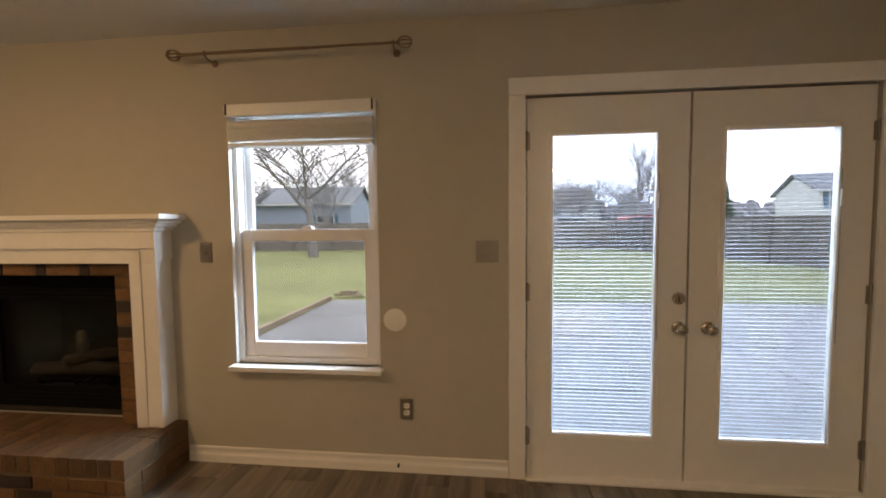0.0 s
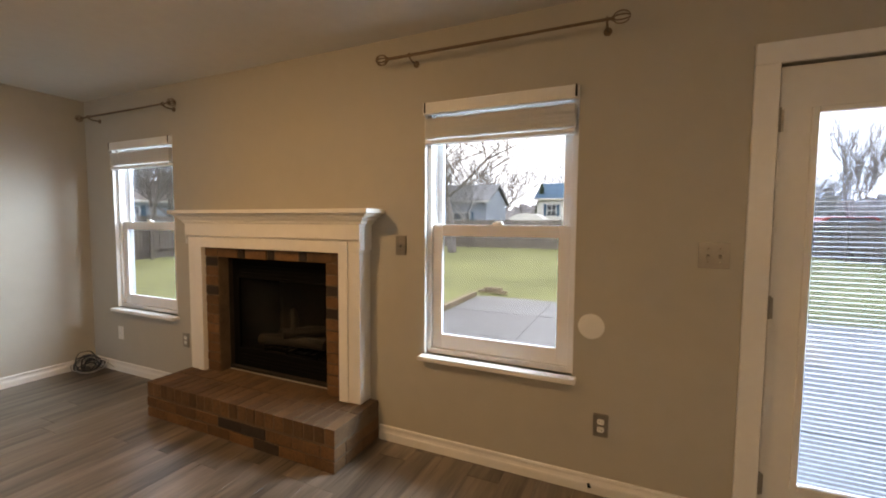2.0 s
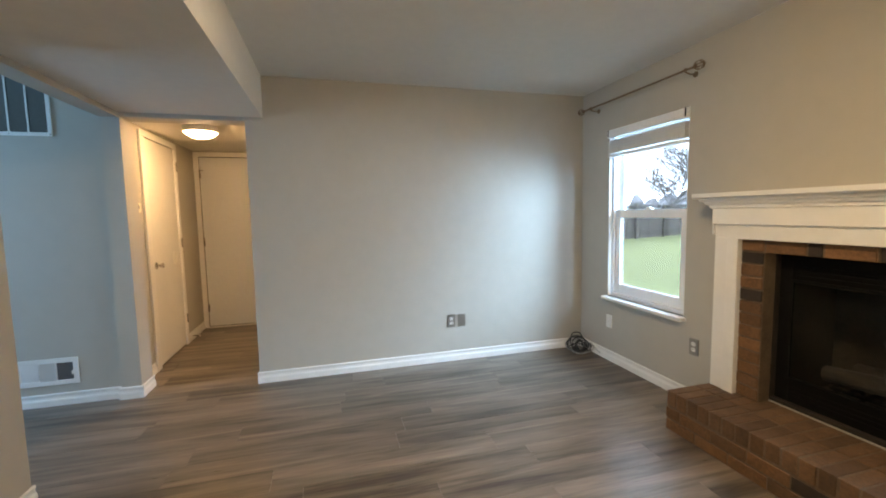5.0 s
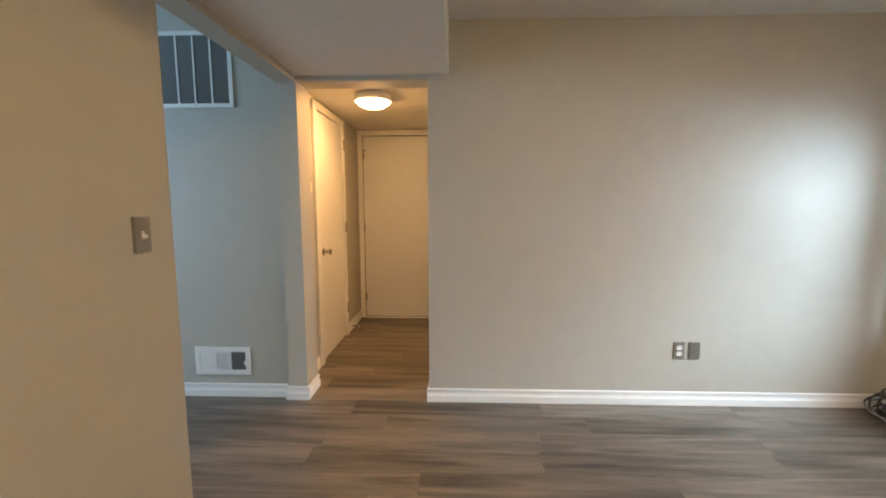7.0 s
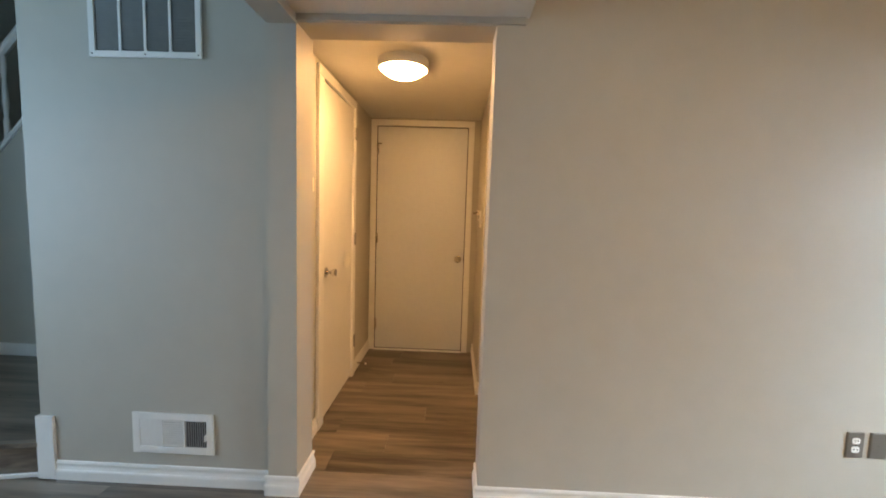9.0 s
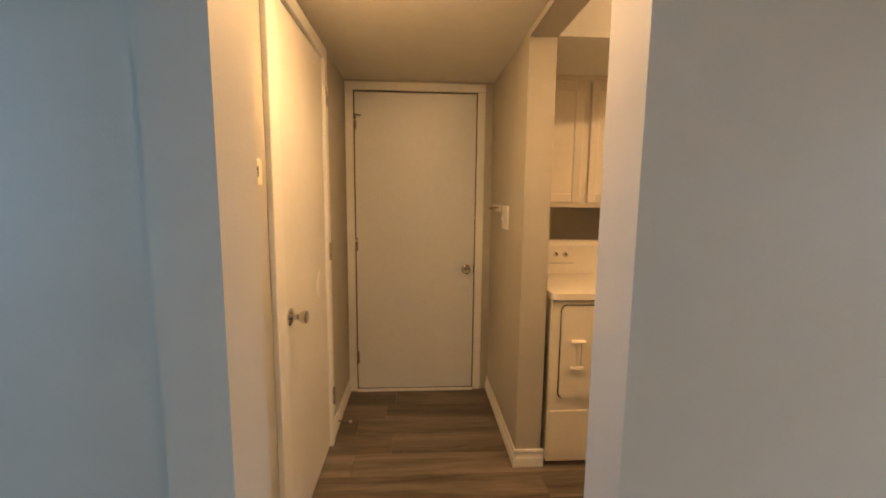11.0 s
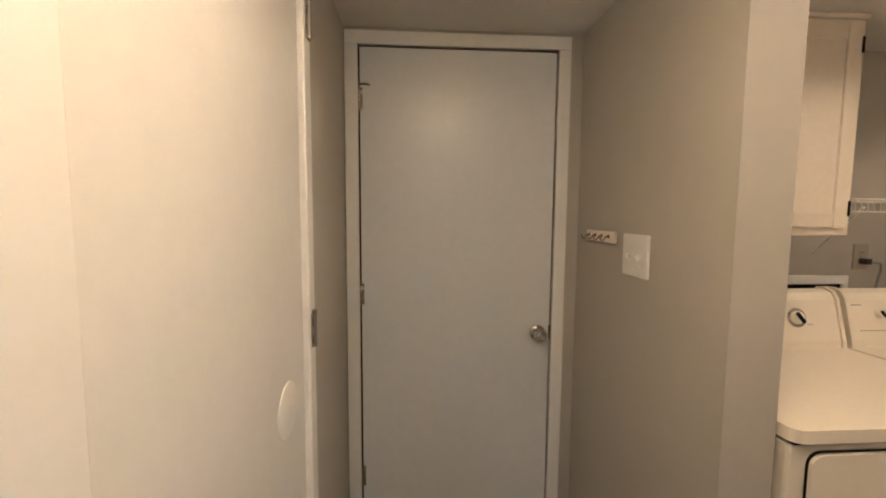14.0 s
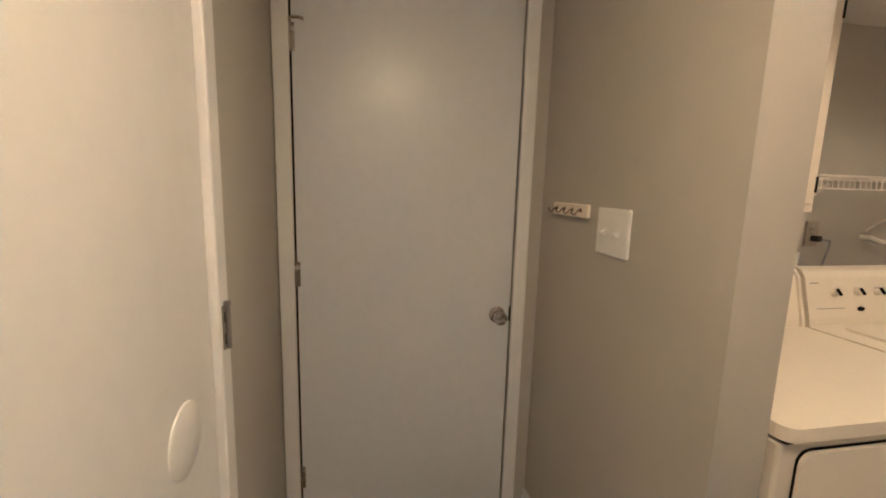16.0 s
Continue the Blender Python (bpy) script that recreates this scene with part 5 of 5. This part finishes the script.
def bare_tree(label, x, y, height, seed, spread=0.75, trunk=0.2, forks=3, twigs=4, bark=BARK):
    """A leafless tree: tapered trunk, forked limbs, and fine twigs in one crown mesh."""
    rnd = random.Random(seed)
    t = thing("tree", label, "tree", (x, y, GZ - 0.05))
    limbs, crown = bmesh.new(), bmesh.new()

    def grow(bm_list, p, d, length, r, level):
        steps = 4
        pts, rad = [p.copy()], [r]
        for i in range(steps):
            d = (d + Vector((rnd.uniform(-1, 1), rnd.uniform(-1, 1), rnd.uniform(-0.35, 0.7))) * 0.17).normalized()
            pts.append(pts[-1] + d * length / steps)
            rad.append(r * (1 - 0.5 * (i + 1) / steps))
        put_tube(limbs if level < 2 else crown, pts, rad, 7 if level < 2 else 4)
        if level >= 4 or length < 0.35:
            return
        n = (forks + 1, forks + 2, twigs + 1, twigs, 0)[level]
        for k in range(n):
            j = rnd.randint(1 if level else 3, steps)
            a = rnd.uniform(0, 2 * math.pi)
            side_way = Vector((math.cos(a), math.sin(a), 0))
            nd = (d * (1 - spread * 0.55) + side_way * spread * rnd.uniform(0.6, 1.2) + Vector((0, 0, 0.25))).normalized()
            grow(bm_list, pts[j].copy(), nd, length * (rnd.uniform(0.95, 1.35) if level == 0 else rnd.uniform(0.55, 0.85)), max(rad[j] * rnd.uniform(0.5, 0.72), (0.05, 0.034, 0.022, 0.016)[level] * min(1.0, trunk / 0.22)), level + 1)

    grow(None, Vector((0, 0, 0)), Vector((0, 0, 1)), height * 0.24, trunk, 0)
    part("trunk", limbs, bark, t, "forked grey trunk and limbs", True)
    part("crown", crown, bark, t, "fine bare twigs")
    return t


bare_tree("bare grey tree with forked spreading limbs", -3.72, 17.5, 12.6, 3, 0.95, 0.26, 3, 5)
bare_tree("bare grey tree behind the fence", -12.5, 26, 9.5, 5, 0.8, 0.2)
bare_tree("bare grey tree behind the fence", -1.6, 53.5, 14, 7, 0.7, 0.26)
bare_tree("bare grey tree behind a house", 0.5, 54, 13, 8, 0.8, 0.25)
bare_tree("bare grey tree behind a house", 5.0, 56, 13, 9, 0.8, 0.25)
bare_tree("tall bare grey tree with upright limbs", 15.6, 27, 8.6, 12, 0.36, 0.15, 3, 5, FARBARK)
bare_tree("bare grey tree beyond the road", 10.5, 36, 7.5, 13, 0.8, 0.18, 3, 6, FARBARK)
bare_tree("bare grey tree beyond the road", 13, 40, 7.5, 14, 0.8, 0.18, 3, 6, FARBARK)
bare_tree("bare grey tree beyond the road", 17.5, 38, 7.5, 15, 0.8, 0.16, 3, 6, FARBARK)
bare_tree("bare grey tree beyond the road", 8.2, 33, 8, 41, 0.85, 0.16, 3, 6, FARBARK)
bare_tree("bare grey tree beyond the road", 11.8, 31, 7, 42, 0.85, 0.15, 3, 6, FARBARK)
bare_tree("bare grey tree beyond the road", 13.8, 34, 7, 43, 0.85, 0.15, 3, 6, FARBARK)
bare_tree("bare grey tree with wide limbs behind a house", 2.6, 57, 13, 44, 0.9, 0.2, 3, 5)
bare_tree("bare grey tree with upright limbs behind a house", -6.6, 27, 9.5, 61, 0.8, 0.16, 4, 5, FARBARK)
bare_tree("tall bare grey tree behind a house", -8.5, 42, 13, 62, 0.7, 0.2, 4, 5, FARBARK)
bare_tree("bare grey tree behind the fence", -22, 26, 10, 17, 0.8, 0.22)
bare_tree("bare grey tree behind the fence", -17.5, 23.6, 9, 19, 0.8, 0.2)


for tx, ty, ts in bare_tree_spots:
    bare_tree("bare grey tree beyond the side fence", tx, ty, 10, ts, 0.85, 0.2, 3, 5)


def conifer(label, x, y, h, seed):
    rnd = random.Random(seed)
    t = thing("conifer_tree", label, "conifer", (x, y, GZ))
    part("trunk", tube([(0, 0, 0), (0, 0, h * 0.95)], [0.16, 0.02], 7), BARK, t)
    bm = bmesh.new()
    for k in range(420):
        f = rnd.random() ** 0.8
        z, r = 0.3 + f * (h - 0.3), (1 - f) * h * 0.24 + 0.08
        a = rnd.uniform(0, 6.283)
        q = Vector((math.cos(a), math.sin(a), 0))
        base = q * r * rnd.uniform(0.1, 0.5) + Vector((0, 0, z))
        tip = q * r * rnd.uniform(0.8, 1.15) + Vector((0, 0, z - rnd.uniform(0.05, 0.4)))
        put_tube(bm, [base, (base + tip) / 2 + Vector((0, 0, 0.05)), tip], [0.1, 0.13, 0.01], 4)
    part("crown", bm, NEEDLE, t, "dark needle sprays")


conifer("dark green conifer by the side fence", 18.7, 24, 4.6, 31)
conifer("dark green conifer by the side fence", 17.2, 25.5, 3.9, 32)
conifer("dark green conifer behind the white house", 9.6, 50, 7.0, 33)
conifer("dark green conifer behind the fence", -4.4, 45, 6.0, 34)
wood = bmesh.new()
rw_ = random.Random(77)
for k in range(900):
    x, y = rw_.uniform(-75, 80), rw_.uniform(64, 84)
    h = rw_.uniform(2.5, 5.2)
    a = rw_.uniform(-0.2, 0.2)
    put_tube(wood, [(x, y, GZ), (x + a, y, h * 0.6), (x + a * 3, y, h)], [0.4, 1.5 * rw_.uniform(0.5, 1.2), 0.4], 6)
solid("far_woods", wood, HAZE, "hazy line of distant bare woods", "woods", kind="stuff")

# ---- floor planks ----
PW, PL, GAP = 0.181, 1.22, 0.0009
shapes = {}


def plank_shape(w, l):
    key = (round(w, 3), round(l, 3))
    if key not in shapes:
        bm = bmesh.new()
        c = 0.0006
        lo = [bm.verts.new((u * key[0] / 2, v * key[1] / 2, -0.007)) for u, v in ((-1, -1), (1, -1), (1, 1), (-1, 1))]
        mid = [bm.verts.new((u * key[0] / 2, v * key[1] / 2, -c)) for u, v in ((-1, -1), (1, -1), (1, 1), (-1, 1))]
        hi = [bm.verts.new((u * (key[0] / 2 - c), v * (key[1] / 2 - c), 0)) for u, v in ((-1, -1), (1, -1), (1, 1), (-1, 1))]
        for a, b in ((lo, mid), (mid, hi)):
            for i in range(4):
                bm.faces.new((a[i], a[(i + 1) % 4], b[(i + 1) % 4], b[i]))
        bm.faces.new(hi)
        shapes[key] = finish(bm, "plank", PLANK)
    return shapes[key]


prnd = random.Random(5)
for i in range(-12, 42):
    xa, xb = max(i * PW, -2.02), min((i + 1) * PW, 7.6)
    if xb - xa < 0.02:
        continue
    ya, yb = (-6.58 if xb < 3.0 else -3.935, 0.0) if i >= 0 else (-4.97 if i == -1 else -3.95, -0.97 if i < -1 else 0.0)
    y = ya - prnd.uniform(0.05, PL - 0.1)
    while y < yb:
        p0, p1 = max(y, ya), min(y + PL, yb)
        if p1 - p0 > 0.03:
            ob = new("plank", plank_shape(xb - xa - GAP, p1 - p0 - GAP))
            ob.parent = floor
            ob.location = ((xa + xb) / 2, (p0 + p1) / 2, 0)
        y += PL
